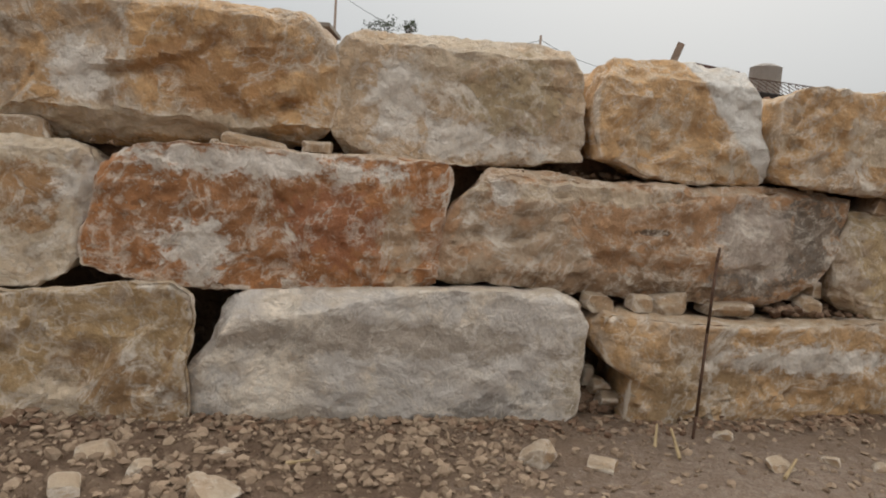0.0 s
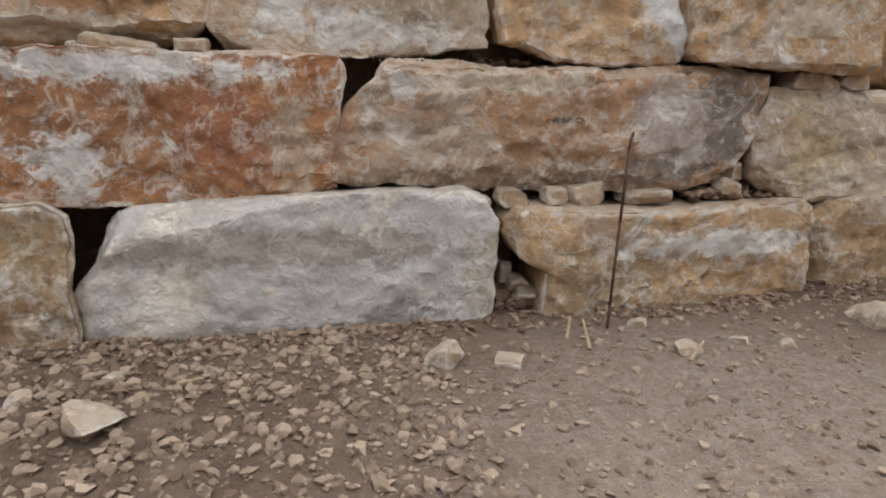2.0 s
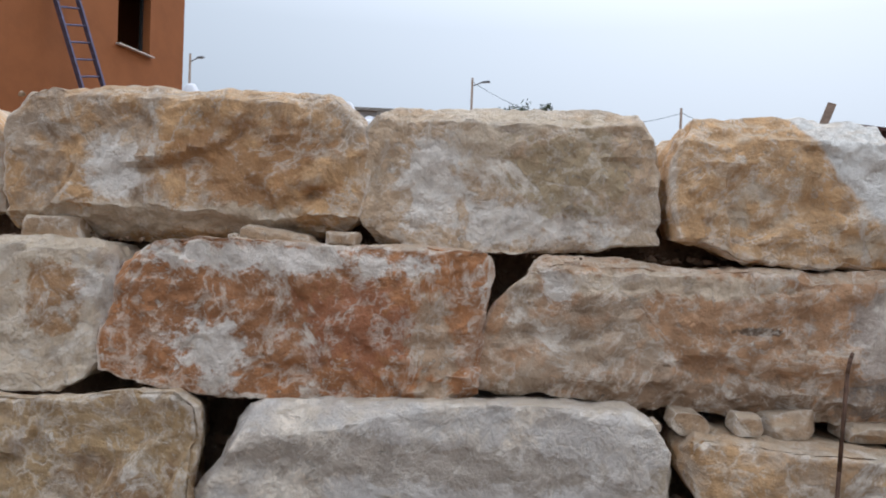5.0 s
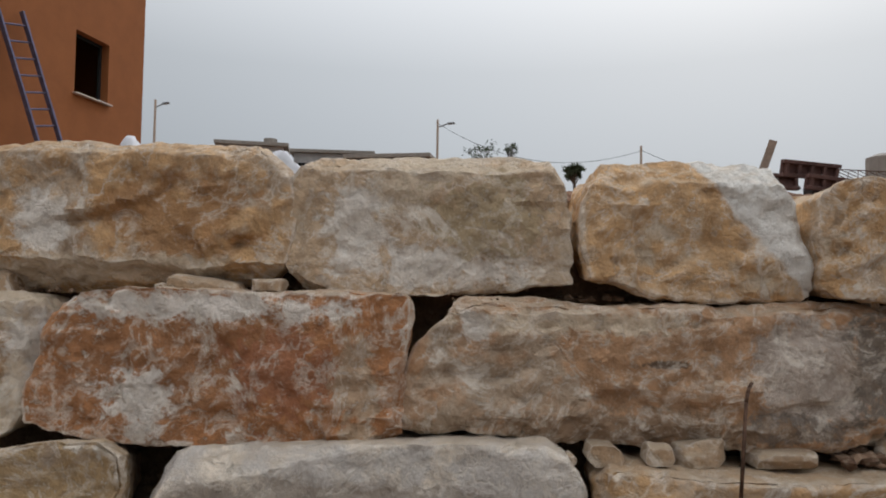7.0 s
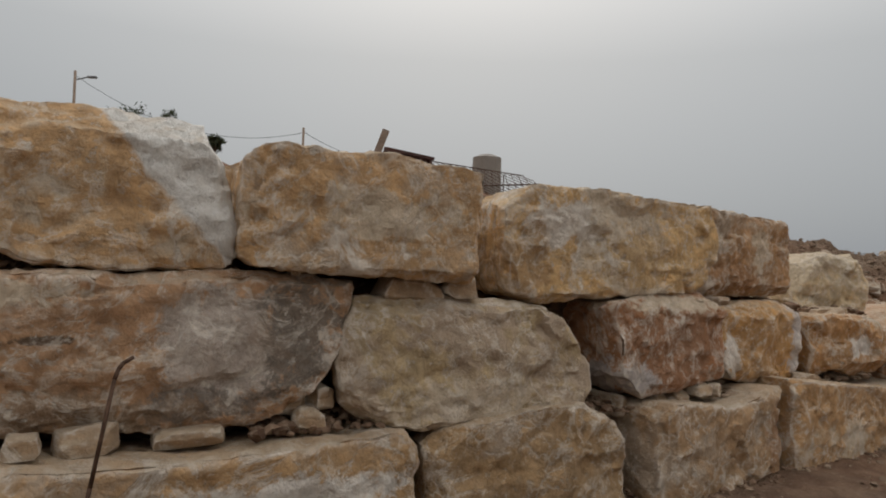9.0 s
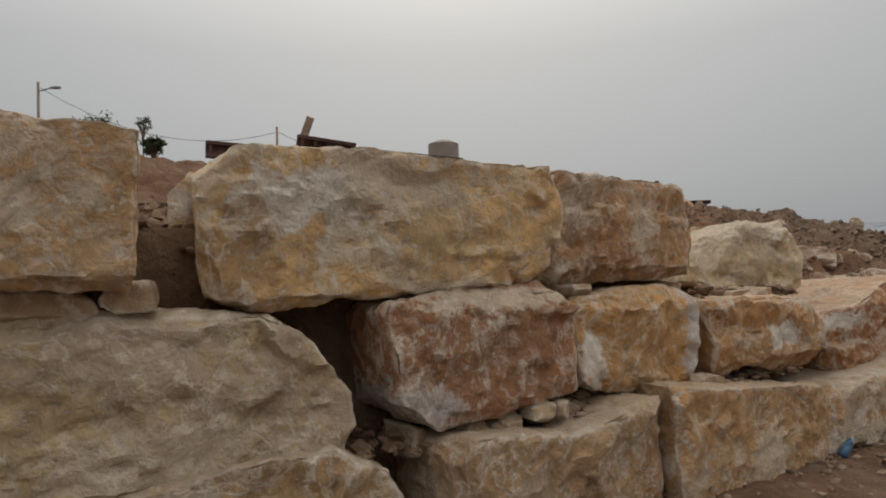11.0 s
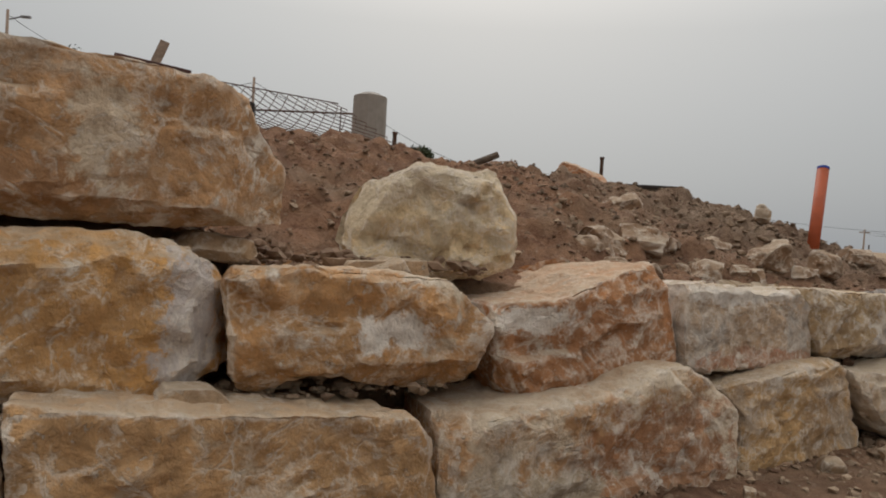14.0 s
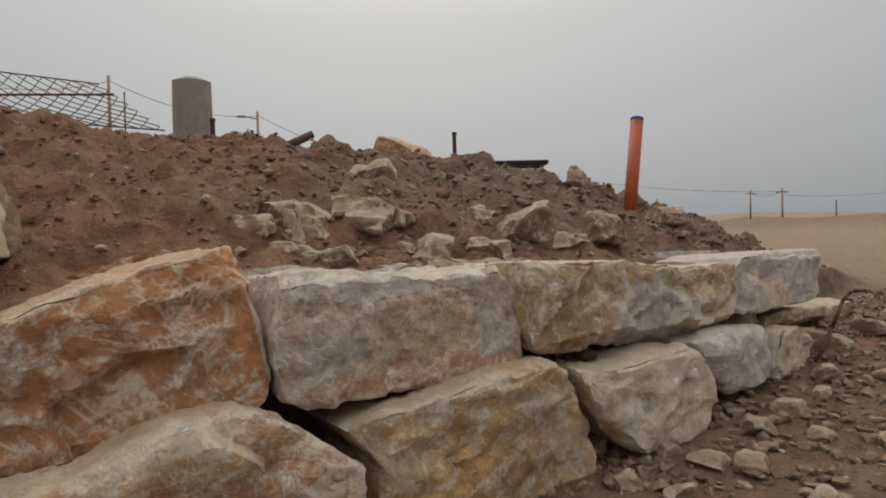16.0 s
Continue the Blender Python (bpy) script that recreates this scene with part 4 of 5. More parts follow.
# dry sticks
M_STRAW = plain("dry_straw", (0.36, 0.27, 0.15), 0.9, 0.2, 20)
for i, (x, y, ln, a, b) in enumerate(((1.23, 4.78, 0.13, 35, 80), (1.31, 4.7, 0.17, 28, 100), (1.78, 4.62, 0.18, 8, 60), (-0.2, 3.9, 0.1, 5, 20))):
    bm = bmesh.new()
    rod(bm, (-ln / 2, 0, 0), (ln / 2, 0.01, 0.004), 0.009, 0.006, 6)
    st = part("stick", bm, M_STRAW)
    st.matrix_world = pose(x, y, ground_at(x, y) + 0.02 + ln * 0.3 * math.sin(radians(a)), 0, -a, b)
    tagged(st, "pale dry stick lying on the earth", "stick", "dry sticks")


# ---- loose stones ----
def loose(x, y, w, seed, h=None, sink=0.25, mat=None, label="rough tan limestone rubble on the earth", name="rubble_stone", group="loose rubble", z=None):
    rng = random.Random(seed)
    h = h or w * rng.uniform(0.5, 0.75)
    d = w * rng.uniform(0.6, 0.95)
    ta, tb = rng.uniform(0.05, 0.32), rng.uniform(0.05, 0.32)
    cuts = tuple((rng.choice((-1, 1)) * rng.uniform(0.4, 1), rng.choice((-1, 1)) * rng.uniform(0.4, 1), rng.uniform(0.2, 1), w * rng.uniform(0.1, 0.2)) for k in range(4))
    gz = ground_at(x, y) if z is None else z
    return rock(name, w, d, h, 500 + seed, mat or M_RUBBLE, pose(x, y, gz - sink * h, rng.uniform(-8, 8), rng.uniform(-8, 8), rng.uniform(0, 360)) @ pose(-w / 2, -d / 2, 0),
                label=label, category="stone", group=group, cell=max(0.014, w / 14), soft=w * 0.04, chips=24, chip=3.5, rough=2.2, cuts=cuts,
                tl=(w * ta, -h * rng.uniform(0, 0.4)), tr=(-w * tb, -h * rng.uniform(0, 0.4)))


for i, (x, y, w) in enumerate(((2.78, 5.3, 0.3), (0.99, 4.43, 0.14), (0.72, 4.37, 0.16), (1.76, 4.7, 0.16), (2.0, 4.86, 0.1), (2.23, 4.9, 0.09), (-0.37, 3.58, 0.22), (-0.75, 3.66, 0.12), (-1.0, 3.72, 0.16),
                               (-0.55, 3.9, 0.1), (-0.9, 3.45, 0.13), (-0.2, 4.05, 0.09), (1.55, 4.95, 0.12), (6.6, 7.55, 0.13), (7.2, 7.9, 0.14), (7.9, 8.3, 0.12), (8.6, 8.75, 0.16),
                               (9.89, 9.27, 0.24), (9.51, 9.07, 0.22), (9.64, 8.95, 0.2), (9.1, 8.98, 0.22), (9.25, 8.85, 0.17), (10.16, 9.39, 0.26), (10.6, 9.7, 0.22), (10.97, 10.14, 0.34), (11.4, 10.3, 0.3),
                               (10.4, 9.5, 0.16), (9.4, 9.25, 0.16), (10.1, 9.1, 0.18), (9.7, 8.6, 0.16), (10.9, 9.6, 0.24), (11.6, 10.0, 0.26), (11.9, 10.6, 0.3), (10.3, 8.9, 0.2), (11.2, 9.3, 0.24), (12.3, 10.9, 0.28))):
    loose(x, y, w if x < 9 else w * 0.82, i, mat=M_FIELDSTONE if x > 6 else None)
# stones on and in the bank
for i, (x, y, w) in enumerate(((6.94, 12.7, 0.17), (7.4, 10.0, 0.35), (6.6, 11.0, 0.1), (7.1, 10.8, 0.11), (6.2, 10.6, 0.12), (5.9, 9.4, 0.12), (10.9, 12.2, 0.41), (10.7, 11.3, 0.24), (7.6, 9.75, 0.2), (7.49, 10.17, 0.49), (7.68, 10.43, 0.62), (7.96, 10.52, 0.58), (7.84, 9.95, 0.38), (8.1, 11.44, 0.54), (8.23, 10.57, 0.35), (8.4, 10.22, 0.36), (8.92, 11.26, 0.53), (9.07, 10.52, 0.55), (9.7, 10.84, 0.5), (8.71, 10.2, 0.2), (8.27, 10.27, 0.2), (7.67, 9.91, 0.18), (9.33, 10.5, 0.35), (8.81, 10.21, 0.2))):
    loose(x, y, w, 60 + i, sink=0.62, mat=M_BANKSTONE, label="rough stone half buried in the earth bank", group="stones of the bank")
loose(10.44, 13.32, 0.34, 91, 0.3, 0.15, label="round tan boulder on the end of the bank", name="boulder", group="")
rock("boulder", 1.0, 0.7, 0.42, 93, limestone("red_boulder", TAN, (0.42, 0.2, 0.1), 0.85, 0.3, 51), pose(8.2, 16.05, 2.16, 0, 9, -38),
     label="reddish limestone boulder on top of the bank", category="boulder", cell=0.03, soft=0.14, chips=14, rough=1.3, tl=(0.1, -0.02), tr=(-0.35, -0.12))
for i, (x, y, w) in enumerate(((50.0, 48.0, 1.6), (60.0, 50.0, 1.3), (11.6, 14.2, 0.2))):
    loose(x, y, w, 95 + i, sink=0.3, label="pale boulder beside the sandy track", group="far boulders")


# ---- gravel and clods ----
def pebble_base():
    b = bmesh.new()
    bmesh.ops.create_icosphere(b, subdivisions=1, radius=1.0)
    b.verts.index_update()
    out = np.array([tuple(v.co) for v in b.verts]), np.array([[v.index for v in f.verts] for f in b.faces])
    b.free()
    return out


PEBBLE = pebble_base()


def scatter(name, mat, n, seed, place, small, large, label, power=2.5):
    rng = np.random.RandomState(seed)
    base, faces = PEBBLE
    xy = place(rng, n)
    z = ground_height(xy[:, 0], xy[:, 1])[0]
    size = small + (large - small) * rng.rand(len(xy)) ** power
    verts, quads = [], []
    jit = 1 + 0.32 * rng.randn(24, len(base), 1)
    for i in range(len(xy)):
        a = rng.rand() * 6.283
        p = base * jit[i % 24] * np.array((1.0, rng.uniform(0.55, 0.95), rng.uniform(0.4, 0.75))) * size[i]
        c, s = math.cos(a), math.sin(a)
        p = np.stack((p[:, 0] * c - p[:, 1] * s, p[:, 0] * s + p[:, 1] * c, p[:, 2]), 1)
        verts.append(p + np.array((xy[i, 0], xy[i, 1], z[i] + 0.22 * size[i])))
        quads.append(faces + i * len(base))
    ob = new(name, mesh_from(name, np.concatenate(verts), np.concatenate(quads).tolist(), mat, smooth=False))
    return tagged(ob, label, name, kind="stuff")


def strip(u0, u1, o0, o1, bias=1.0):
    """Points along the wall's foot or on the bank: u along the wall by x, o behind its line."""
    def place(rng, n):
        x = rng.uniform(u0, u1, n)
        o = o0 + (o1 - o0) * rng.rand(n) ** bias
        y = np.interp(x, CURVE[:, 0], CURVE[:, 1])
        return np.stack((x - 0.46 * o, y + 0.89 * o), 1)
    return place



scatter("gravel", M_GRAVEL, 5200, 1, strip(-2.8, 0.4, -1.7, -0.02, 0.8), 0.005, 0.034, "loose tan limestone gravel heaped at the wall's foot")
scatter("gravel", M_GRAVEL, 3800, 2, strip(0.0, 4.5, -1.7, -0.05, 1.2), 0.004, 0.026, "thin tan gravel on trodden earth", 3.5)
scatter("gravel", M_GRAVEL, 4200, 3, strip(5.0, 12.5, -2.6, 0.1, 0.8), 0.004, 0.036, "coarse limestone rubble and gravel along the wall", 4.0)
scatter("rubble", M_GRAVEL_BROWN, 2200, 7, strip(8.8, 12.8, -1.6, 0.1, 0.7), 0.005, 0.05, "brown limestone rubble heaped past the wall's end", 3.0)
scatter("rubble", M_GRAVEL_BROWN, 1500, 8, strip(8.0, 12.6, 0.8, 3.2), 0.008, 0.05, "angular tan rock debris in the bank", 2.6)
scatter("earth_clods", M_CLOD, 9000, 4, strip(4.5, 13.0, 0.5, 3.3), 0.004, 0.026, "loose reddish clods and stones on the bank", 4.5)
scatter("gravel", M_GRAVEL, 420, 9, strip(5.0, 11.0, 0.6, 3.4), 0.008, 0.04, "pale stone chips scattered over the bank", 2.2)
scatter("earth_clods", M_CLOD, 2600, 5, strip(-2.5, 6.0, 0.3, 1.3), 0.01, 0.05, "loose earth and stones behind the wall", 2.5)
scatter("earth_clods", M_CLOD, 4200, 6, strip(-2.5, 12.0, -0.35, 0.05), 0.006, 0.035, "crumbled earth at the foot of the stones", 2.5)


# rubble lying on the blocks' tops in the joints
def ledge_rubble(seed, n, x0, y0, x1, y1, z, spread, small, large, mat, label):
    rng = np.random.RandomState(seed)
    base, faces = PEBBLE
    verts, tris = [], []
    for i in range(n):
        t, o = rng.rand(), rng.rand() ** 0.8 * spread
        size = small + (large - small) * rng.rand() ** 3
        p = base * (1 + 0.3 * rng.randn(len(base), 1)) * np.array((1, 0.8, 0.6)) * size
        verts.append(p + np.array((x0 + (x1 - x0) * t - 0.46 * o, y0 + (y1 - y0) * t + 0.89 * o, z + 0.4 * size + 0.25 * o * rng.rand())))
        tris.append(faces + i * len(base))
    ob = new("rubble_fill", mesh_from("rubble_fill", np.concatenate(verts), np.concatenate(tris).tolist(), mat, smooth=False))
    return tagged(ob, label, "rubble", kind="stuff")


ledge_rubble(1, 420, 4.05, 6.61, 5.13, 7.28, 0.50, 0.35, 0.008, 0.05, M_GRAVEL, "stone chips and earth heaped on a lower block")
ledge_rubble(2, 260, 1.87, 5.58, 2.53, 5.93, 0.53, 0.3, 0.01, 0.055, M_CLOD, "reddish rubble and earth packed between blocks")
ledge_rubble(3, 200, 0.85, 5.01, 1.09, 5.17, 0.01, 0.25, 0.01, 0.05, M_CLOD, "earth and small stones fallen between two blocks")
ledge_rubble(4, 240, 0.72, 5.22, 2.06, 5.88, 1.23, 0.25, 0.005, 0.025, M_CLOD, "crumbs of earth on a long block")
ledge_rubble(5, 220, 5.17, 7.42, 6.42, 8.04, 0.50, 0.25, 0.008, 0.045, M_GRAVEL, "stone chips in the joint above a block")
ledge_rubble(6, 240, 5.17, 7.82, 6.62, 8.39, 1.00, 0.3, 0.01, 0.06, M_CLOD, "reddish earth and chips behind the top of the wall")
ledge_rubble(7, 200, -1.33, 4.17, 0.81, 5.02, 0.57, 0.25, 0.004, 0.02, M_CLOD, "crumbs of earth on the lower blocks")
ledge_rubble(8, 160, 8.92, 9.31, 10.39, 9.95, 0.48, 0.3, 0.01, 0.05, M_CLOD, "earth and stones under a long block")
ledge_rubble(9, 200, 2.92, 6.08, 3.88, 6.52, 0.49, 0.3, 0.008, 0.04, M_CLOD, "earth and stones in the joint between courses")
ledge_rubble(11, 200, -2.29, 4.19, -0.76, 4.80, 1.95, 0.4, 0.006, 0.035, M_GRAVEL, "stone chips scattered on a top block")
ledge_rubble(10, 150, -2.20, 4.00, 0.63, 5.02, 1.24, 0.3, 0.004, 0.022, M_CLOD, "crumbs of earth on the middle blocks")


# ---- the building site on top ----
def orange_building():
    # local x runs along the seen face, y goes into the house
    m = Matrix.Translation((-9.88, 11.88, 1.71)) @ pose(0, 0, 0, 0, 0, 104 + 180)
    t = thing("building", m, "orange plastered building under construction, window without glass", "building")
    wx, ww, z0, z1, ht, ln, th = 1.04, 0.87, 2.82, 4.0, 7.2, 8.0, 0.25
    bm = bmesh.new()
    for x0, x1, a, b in ((0, wx, 0, ht), (wx + ww, ln, 0, ht), (wx, wx + ww, 0, z0), (wx, wx + ww, z1, ht)):
        box(bm, (x0 + x1) / 2, -th / 2, (a + b) / 2, x1 - x0, th, b - a)
    bmesh.ops.remove_doubles(bm, verts=bm.verts, dist=0.0005)
    part("front_wall", bm, M_PLASTER, t)
    bm = bmesh.new()
    box(bm, th / 2 + 0.002, -3.2, ht / 2, th, 5.9, ht)
    box(bm, ln - th / 2 - 0.002, -3.2, ht / 2, th, 5.9, ht)
    box(bm, ln / 2, -6.3, ht / 2, ln, th, ht)
    part("side_wall", bm, M_PLASTER, t)
    bm = bmesh.new()
    box(bm, ln / 2, -3.2, ht + 0.11, ln + 0.1, 6.5, 0.2, bevel=0.02)
    part("roof", bm, M_CONCRETE, t, "flat concrete roof slab")
    bm = bmesh.new()
    box(bm, ln / 2, -3.2, 0.1, ln - 0.6, 5.7, 0.2)
    part("floor_slab", bm, M_CONCRETE, t)
    w = thing("window", Matrix(), "", "")
    w.parent = t
    bm = bmesh.new()
    box(bm, wx + ww / 2, -0.1, z0 + 0.015, ww + 0.08, th + 0.12, 0.03, bevel=0.005)
    part("window_sill", bm, M_SILL, w, "pale stone sill")
    bm = bmesh.new()
    for x in (wx + 0.03, wx + ww - 0.03):
        box(bm, x, -0.18, (z0 + z1) / 2 + 0.016, 0.05, 0.05, z1 - z0 - 0.04)
    box(bm, wx + ww / 2, -0.18, z1 - 0.03, ww - 0.12, 0.05, 0.05)
    part("window_frame", bm, M_DARK, w)
    return t


orange_building()


def ladder():
    top, foot = Vector((-9.01, 8.60, 5.45)), Vector((-8.48, 9.41, 2.19))
    t = thing("ladder", look(foot, top) @ pose(0, 0, 0, 0, 0, 55), "blue-grey metal ladder leaning on the orange wall", "ladder")
    ln = (top - foot).length
    for x in (-0.2, 0.2):
        bm = bmesh.new()
        box(bm, x, 0, -ln / 2, 0.035, 0.09, ln, bevel=0.006)
        part("rail", bm, M_LADDER, t)
    for i in range(12):
        bm = bmesh.new()
        rod(bm, (-0.182, 0, -0.2 - i * 0.27), (0.182, 0, -0.2 - i * 0.27), 0.016)
        part("rung", bm, M_LADDER, t)


ladder()


def crumpled_sheet(x, y, z, w, d, h, mat, seed, label, yaw=0):
    n = 26
    gx, gy = np.meshgrid(np.linspace(-1, 1, n), np.linspace(-1, 1, n))
    p = np.stack((gx.ravel(), gy.ravel(), np.zeros(n * n)), 1)
    r = np.clip(1 - np.hypot(p[:, 0], p[:, 1]), 0, 1)
    p[:, 2] = h * (smooth(r, 0, 0.8) * (0.6 + 0.5 * vnoise(p * 1.7, seed)) + 0.22 * np.abs(fbm(p * 3, seed + 1, 3)) * (r > 0))
    p[:, 0] *= w / 2 * (1 + 0.1 * vnoise(p * 2, seed + 2))
    p[:, 1] *= d / 2
    faces = [(j * n + i, j * n + i + 1, (j + 1) * n + i + 1, (j + 1) * n + i) for j in range(n - 1) for i in range(n - 1)]
    ob = new("plastic_sheet", mesh_from("plastic_sheet", p, faces, mat))
    ob.modifiers.new("thickness", "SOLIDIFY").thickness = 0.004
    ob.matrix_world = pose(x, y, z, 0, 0, yaw)
    return tagged(ob, label, "plastic sheet")


crumpled_sheet(-1.98, 5.28, 1.82, 0.9, 0.6, 0.42, M_CLOTH, 8, "crumpled pale plastic sheet on the earth behind the wall", 20)
crumpled_sheet(-1.23, 5.58, 1.80, 1.1, 0.6, 0.36, M_CLOTH, 18, "crumpled grey plastic sheet lying behind the wall", 25)


def house(x, y, yaw, w, d, h, label, windows=2, wall_mat=None, box_on_roof=False):
    z = ground_at(x, y) - 0.2
    t = thing("house", pose(x, y, z, 0, 0, yaw), label, "house", "far houses")
    bm = bmesh.new()
    box(bm, 0, 0, h / 2, w, d, h)
    part("wall", bm, wall_mat or M_ROOFING, t)
    bm = bmesh.new()
    box(bm, 0, 0, h + 0.12, w + 0.6, d + 0.6, 0.22, bevel=0.03)
    part("roof", bm, M_CONCRETE, t, "flat grey roof")
    for i in range(windows):
        wx = -w / 2 + (i + 0.5) * w / windows
        wn = thing("window", pose(wx, -d / 2, h - 1.7), "", "")
        wn.parent = t
        bm = bmesh.new()
        box(bm, 0, -0.01, 0.5, 1.1, 0.06, 1.1)
        part("pane", bm, M_DARK, wn)
        bm = bmesh.new()
        box(bm, 0, -0.06, -0.1, 1.3, 0.16, 0.08)
        part("sill", bm, M_SILL, wn)
    if box_on_roof:
        bm = bmesh.new()
        rod(bm, (w * 0.25, 0, h + 0.24), (w * 0.25, 0, h + 0.95), 0.42, seg=16)
        part("water_tank", bm, M_CONCRETE, t, "round roof water tank")


house(-26.16, 34.27, 36, 3.6, 5.0, 6.0, "far low house with a grey roof and tank", 2, M_ROOFING, True)
house(-24.43, 40.47, 30, 5.0, 5.0, 6.5, "far pale flat-roofed house", 3)
house(-16.30, 34.32, 14, 4.2, 3.0, 4.8, "far dark shed with a flat roof", 1, M_BLACK)


def street_pole(x, y, top, lamp=1.0, label="wooden street pole with a small lamp arm"):
    z = ground_at(x, y) - 0.3
    t = thing("street_pole", pose(x, y, z), label, "street pole", "street poles")
    h = top - z
    bm = bmesh.new()
    rod(bm, (0, 0, 0), (0, 0, h), 0.11, 0.07, 10)
    part("pole", bm, M_WOOD, t, smooth=True)
    if lamp:
        bm = bmesh.new()
        rod(bm, (0.1, 0, h - 0.5), (lamp * 0.75, 0, h - 0.32), 0.04, seg=6)
        part("arm", bm, M_STEEL, t)
        bm = bmesh.new()
        box(bm, lamp * 0.95, 0, h - 0.33, 0.5, 0.2, 0.12, bevel=0.03)
        part("lamp_head", bm, M_STEEL, t)
    elif lamp is not None:
        bm = bmesh.new()
        box(bm, 0, 0, h - 0.35, 1.1, 0.08, 0.1)
        part("crossarm", bm, M_WOOD, t)


POLES = ((-16.49, 40.35, 11.56, 1.0), (-4.04, 42.37, 9.34, None), (-33.26, 32.83, 12.64, 1.0), (2.62, 47.97, 8.55, -1.0), (17.83, 66.35, 8.05, 0.0), (46.59, 60.45, 4.13, 0.0), (51.43, 72.53, 4.56, 0.0), (74.16, 76.0, 4.85, 0.0))
for px, py, pz, lamp in POLES:
    street_pole(px, py, pz, lamp)


def cable(a, b, sag):
    cu = bpy.data.curves.new("cable", "CURVE")
    cu.dimensions, cu.bevel_depth, cu.bevel_resolution = "3D", 0.014, 1
    sp = cu.splines.new("POLY")
    sp.points.add(20)
    for i in range(21):
        t = i / 20
        sp.points[i].co = (*(Vector(a).lerp(Vector(b), t) - Vector((0, 0, sag * 4 * t * (1 - t)))), 1)
    cu.materials.append(M_BLACK)
    tagged(new("cable", cu), "thin sagging cable between street poles", "cable", "overhead cables")


for i, j, sag in ((0, 1, 1.5), (1, 3, 0.6), (3, 4, 1.5), (4, 5, 1.0), (5, 6, 0.4), (6, 7, 0.5)):
    a, b = POLES[i], POLES[j]
    cable((a[0], a[1], a[2] - 0.25), (b[0], b[1], b[2] - 0.3), sag)


def post(x, y, top, r, label, mat=None, lean=0.0):
    z = ground_at(x, y) - 0.2
    bm = bmesh.new()
    rod(bm, (0, 0, 0), (lean, 0, top - z), r, r * 0.9, 8)
    rod(bm, (lean, 0, top - z + 0.001), (lean, 0, top - z + 0.05), r * 1.25, r * 1.1, 8)
    ob = part("post", bm, mat or M_RUSTY)
    ob.matrix_world = pose(x, y, z)
    return tagged(ob, label, "post", "posts")


post(10.36, 21.09, 3.27, 0.05, "dark wooden fence post behind the bank")
post(4.54, 17.21, 3.32, 0.012, "thin steel rod standing at the mesh", M_RUSTY)
post(5.40, 19.54, 3.31, 0.05, "short dark post beside the concrete tank")
for x, y, z in ((34.0, 46.0, 2.2), (41.0, 47.0, 2.45), (28.0, 47.0, 2.7)):
    post(x, y, z, 0.04, "thin dark post at the edge of the track")


def water_tank():
    t = thing("water_tank", pose(4.64, 21.35, ground_at(4.64, 21.35) - 0.1), "tall grey concrete tank standing on the plateau", "tank")
    h = 4.44 - (ground_at(4.64, 21.35) - 0.1)
    bm = bmesh.new()
    rod(bm, (0, 0, 0), (0, 0, h), 0.43, 0.41, 12)
    part("shaft", bm, M_CONCRETE, t)
    bm = bmesh.new()
    rod(bm, (0, 0, h + 0.001), (0, 0, h + 0.09), 0.4, 0.2, 12)
    part("lid", bm, M_CONCRETE, t)


water_tank()


def formwork(x, y, z, yaw, ln, h, tilt, dip, label):
    t = thing("formwork_panel", pose(x, y, z, tilt, dip, yaw), label, "formwork panel", "stacked formwork")
    bm = bmesh.new()
    box(bm, 0, 0, h / 2, ln, 0.05, h, bevel=0.006)
    part("sheet", bm, M_FORM, t)
    for k in (0.0, h):
        bm = bmesh.new()
        box(bm, 0, -0.06, min(max(k, 0.03), h - 0.03), ln, 0.07, 0.06, bevel=0.008)
        part("edge_rail", bm, M_FORM, t)
    for i in range(5):
        bm = bmesh.new()
        box(bm, -ln / 2 + 0.06 + i * (ln - 0.12) / 4, -0.058, h / 2, 0.05, 0.066, h - 0.13)
        part("rib", bm, M_FORM, t)


formwork(2.40, 14.17, 3.0, 29, 0.95, 0.27, 8, 4, "rusty dark red steel formwork panel on the pile")
formwork(1.45, 14.38, 2.93, 27, 1.9, 0.26, -4, 2, "rusty dark steel formwork panel with openings")
formwork(2.71, 13.96, 2.74, 28, 0.9, 0.24, 6, 6, "rusty steel formwork panel leaning on the pile")


def black_panel():
    bm = bmesh.new()
    box(bm, 0, 0, 0.16, 1.35, 0.5, 0.32, bevel=0.03)
    for v in bm.verts:
        v.co += Vector((0, 0, 0.02 * math.sin(v.co.x * 9)))
    ob = part("timber_stack", bm, M_BLACK)
    ob.matrix_world = pose(3.05, 14.38, 2.57, 0, 3, 12)
    tagged(ob, "low dark stack of sheeted timber on the bank", "timber stack")


black_panel()


def plank():
    bm = bmesh.new()
    box(bm, 0, 0, 0.6, 0.14, 0.045, 1.2, bevel=0.008)
    ob = part("plank", bm, M_WOOD)
    ob.matrix_world = pose(1.60, 15.44, 2.81, -6, 19, 8)
    tagged(ob, "weathered wooden plank sticking up from the pile", "plank")


plank()


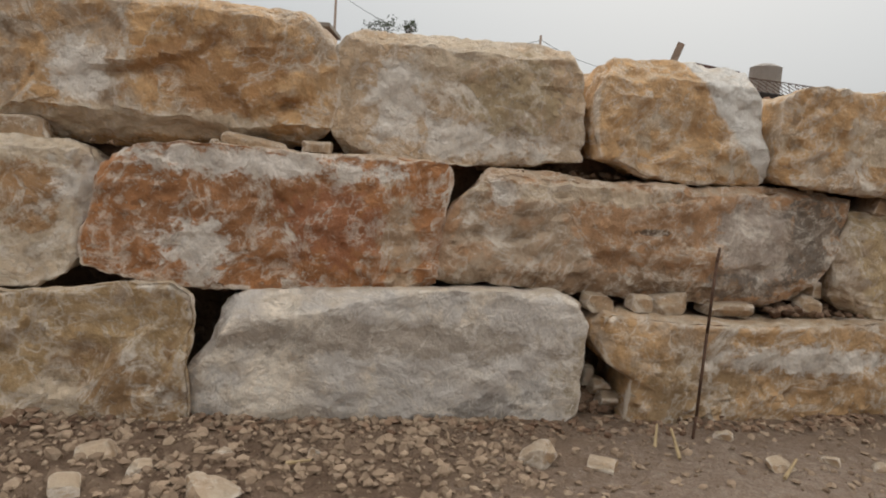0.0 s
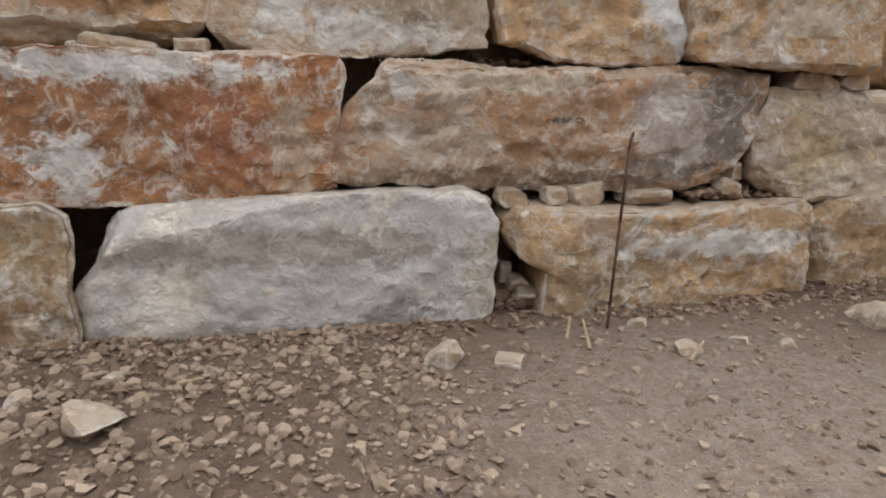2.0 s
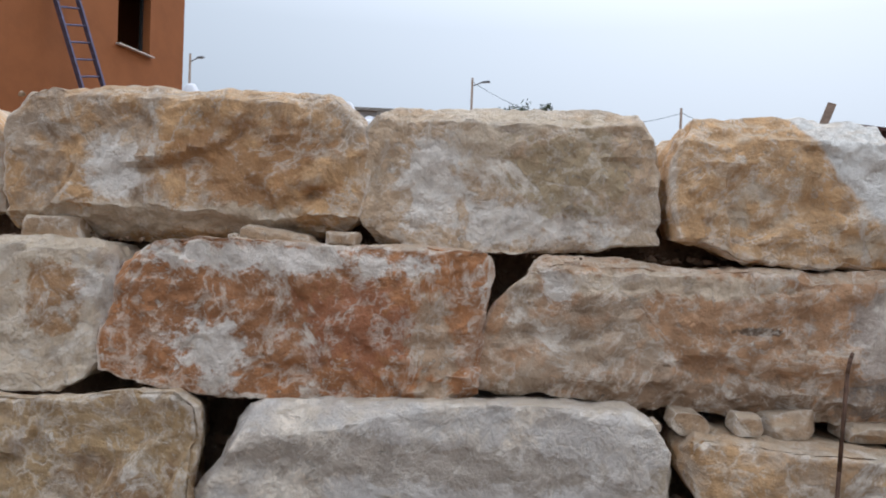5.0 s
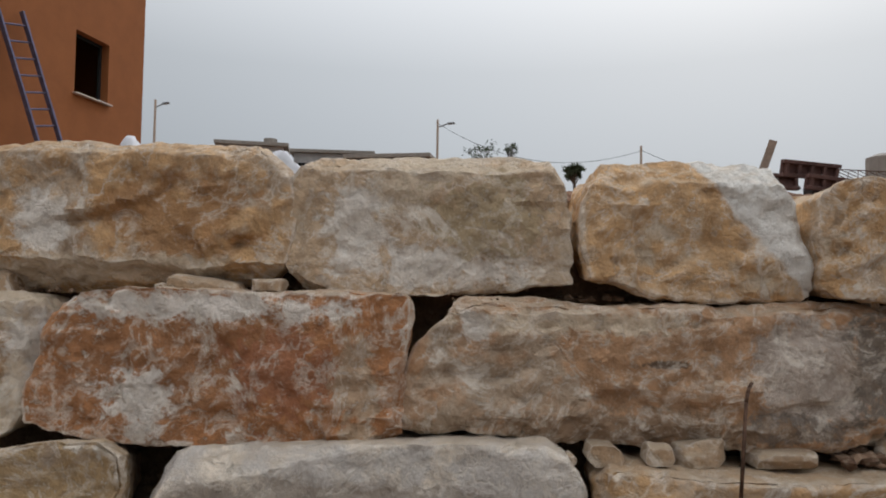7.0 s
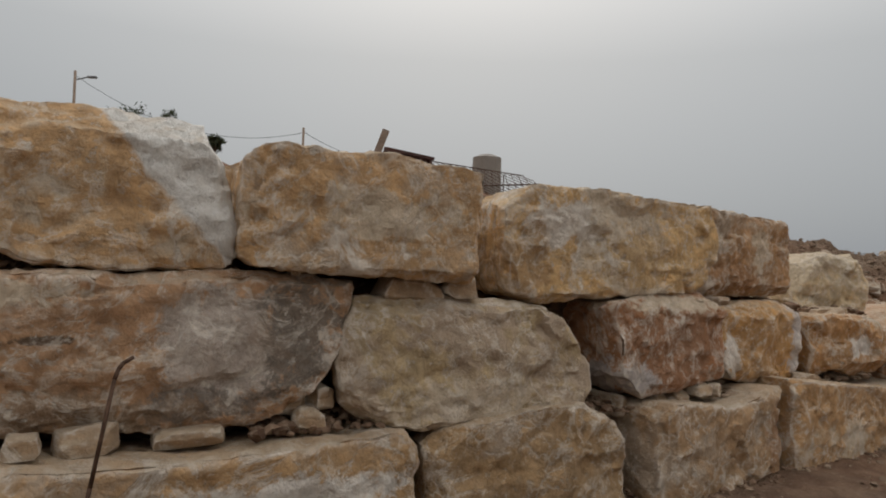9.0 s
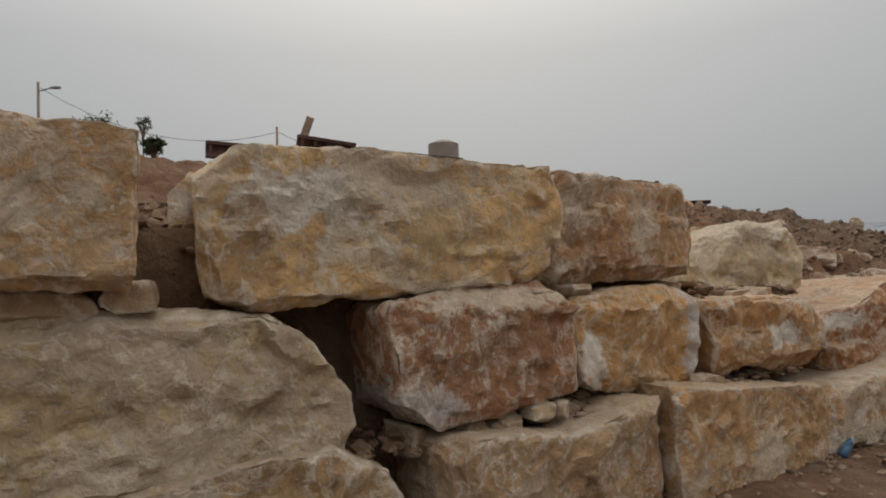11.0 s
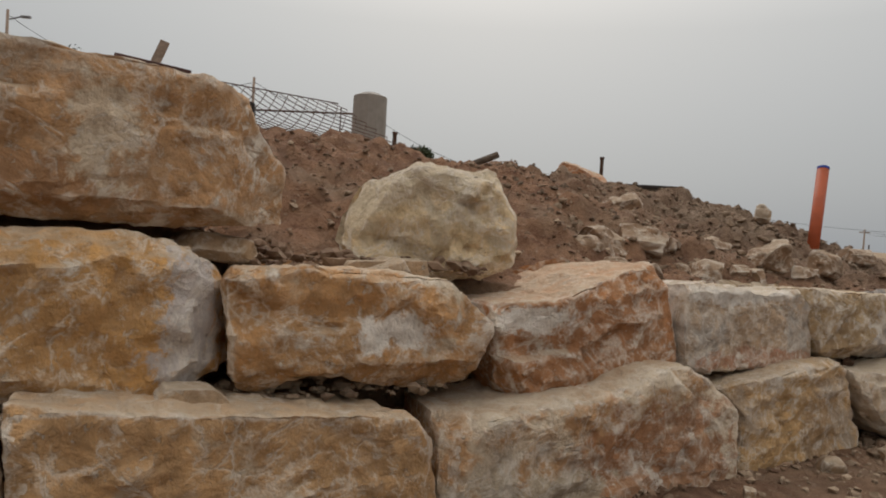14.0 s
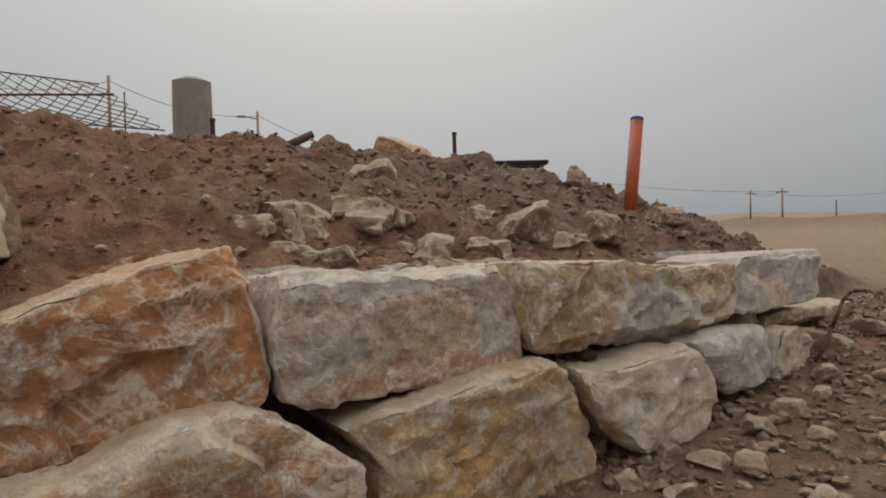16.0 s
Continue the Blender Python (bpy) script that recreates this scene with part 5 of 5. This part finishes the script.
def wire_mesh():
    """A slack panel of diamond wire mesh between four corners."""
    tl, tr, br, bl = Vector((2.62, 14.45, 3.2)), Vector((4.71, 15.66, 3.16)), Vector((5.85, 14.40, 2.36)), Vector((3.2, 13.95, 2.5))

    def at(a, b):
        p = tl.lerp(tr, a).lerp(bl.lerp(br, a), b)
        return p - Vector((0, 0, 0.12 * math.sin(math.pi * a) * math.sin(math.pi * b)))

    t = thing("wire_mesh", Matrix(), "slack panel of rusty diamond wire mesh over the bank", "wire mesh")
    verts, faces = [], []
    na, nb = 30, 13

    def seg(p, q, r=0.007):
        d = (q - p).normalized()
        s = d.cross(Vector((0, 0, 1))).normalized() * r
        u = d.cross(s).normalized() * r
        k = len(verts)
        for e in (p, q):
            verts.extend((e + s, e - 0.5 * s + 0.87 * u, e - 0.5 * s - 0.87 * u))
        for i in range(3):
            faces.append((k + i, k + (i + 1) % 3, k + 3 + (i + 1) % 3, k + 3 + i))

    for i in range(na):
        for j in range(nb):
            if (i + j) % 2 == 0:
                seg(at(i / na, j / nb), at((i + 1) / na, (j + 1) / nb))
            else:
                seg(at((i + 1) / na, j / nb), at(i / na, (j + 1) / nb))
    ob = new("netting", mesh_from("netting", verts, faces, M_RUSTY, smooth=False))
    ob.parent = t
    for name, a, b in (("edge_wire", (0, 0), (1, 0)), ("edge_wire", (0, 1), (1, 1)), ("tension_bar", (0.02, 0.72), (1.0, 0.25))):
        bm = bmesh.new()
        rod(bm, at(*a), at(*b), 0.014 if name == "tension_bar" else 0.009, seg=6)
        part(name, bm, M_RUSTY, t)


wire_mesh()

# log, pergola
bm = bmesh.new()
rod(bm, (0, 0, 0), (0.62, 0.05, 0.3), 0.075, 0.06, 9)
log = part("log", bm, M_BARK, smooth=False)
log.matrix_world = pose(6.8, 16.85, 2.38)
tagged(log, "short dark log lying on top of the bank", "log")


def pergola():
    z = ground_at(13.12, 26.91) - 0.2
    t = thing("pergola", pose(13.12, 26.91, z, 0, 0, -8), "low open shelter with a flat dark roof", "shelter")
    h = 3.14 - z
    bm = bmesh.new()
    box(bm, -1.2, 0, h, 4.6, 1.6, 0.12, bevel=0.02)
    part("roof", bm, M_BLACK, t)
    for x, y in ((0.9, -0.6), (0.9, 0.6), (-0.6, -0.6), (-0.6, 0.6), (-3.2, -0.6), (-3.2, 0.6)):
        bm = bmesh.new()
        rod(bm, (x, y, 0), (x, y, h - 0.062), 0.06, seg=8)
        part("leg", bm, M_WOOD, t)


pergola()


# ---- shrubs ----
def shrub(x, y, w, h, seed, label, top=None):
    rng = random.Random(seed)
    z = (top - h) if top else ground_at(x, y)
    t = thing("shrub", pose(x, y, z), label, "shrub", "far shrubs")
    bm = bmesh.new()
    rod(bm, (0, 0, ground_at(x, y) - z - 0.1), (0, 0, h * 0.45), 0.07, 0.04, 7)
    tips = []
    for i in range(16):
        a, r = rng.uniform(0, 6.28), rng.uniform(0.3, 1.0) * w / 2
        p = Vector((math.cos(a) * r, math.sin(a) * r, h * rng.uniform(0.55, 1.0)))
        rod(bm, (0, 0, h * rng.uniform(0.1, 0.4)), p, 0.025, 0.008, 5)
        tips.append(p)
    part("trunk", bm, M_BARK, t)
    verts, faces = [], []
    for p in tips:
        for _ in range(20):
            c = p + Vector((rng.gauss(0, 0.16), rng.gauss(0, 0.16), rng.gauss(0, 0.13))) * w * 0.5
            d = Vector((rng.gauss(0, 1), rng.gauss(0, 1), rng.gauss(0.4, 0.8))).normalized() * 0.13
            s = d.cross(Vector((rng.gauss(0, 1), rng.gauss(0, 1), rng.gauss(0, 1)))).normalized() * 0.03
            k = len(verts)
            verts.extend((c - d, c + s, c + d, c - s))
            faces.append((k, k + 1, k + 2, k + 3))
    ob = new("crown", mesh_from("crown", verts, faces, M_LEAF, smooth=False))
    ob.parent = t


shrub(-13.23, 40.33, 2.3, 1.7, 3, "dusty grey-green shrub on the far slope", 9.49)
shrub(-15.07, 50.74, 1.2, 1.9, 4, "thin dusty shrub on the far slope", 11.81)
shrub(-3.16, 21.74, 0.55, 0.7, 7, "small dark shrub behind the wall", 4.75)
shrub(5.95, 20.36, 0.5, 0.5, 6, "low dry weed on the bank's edge", 3.11)
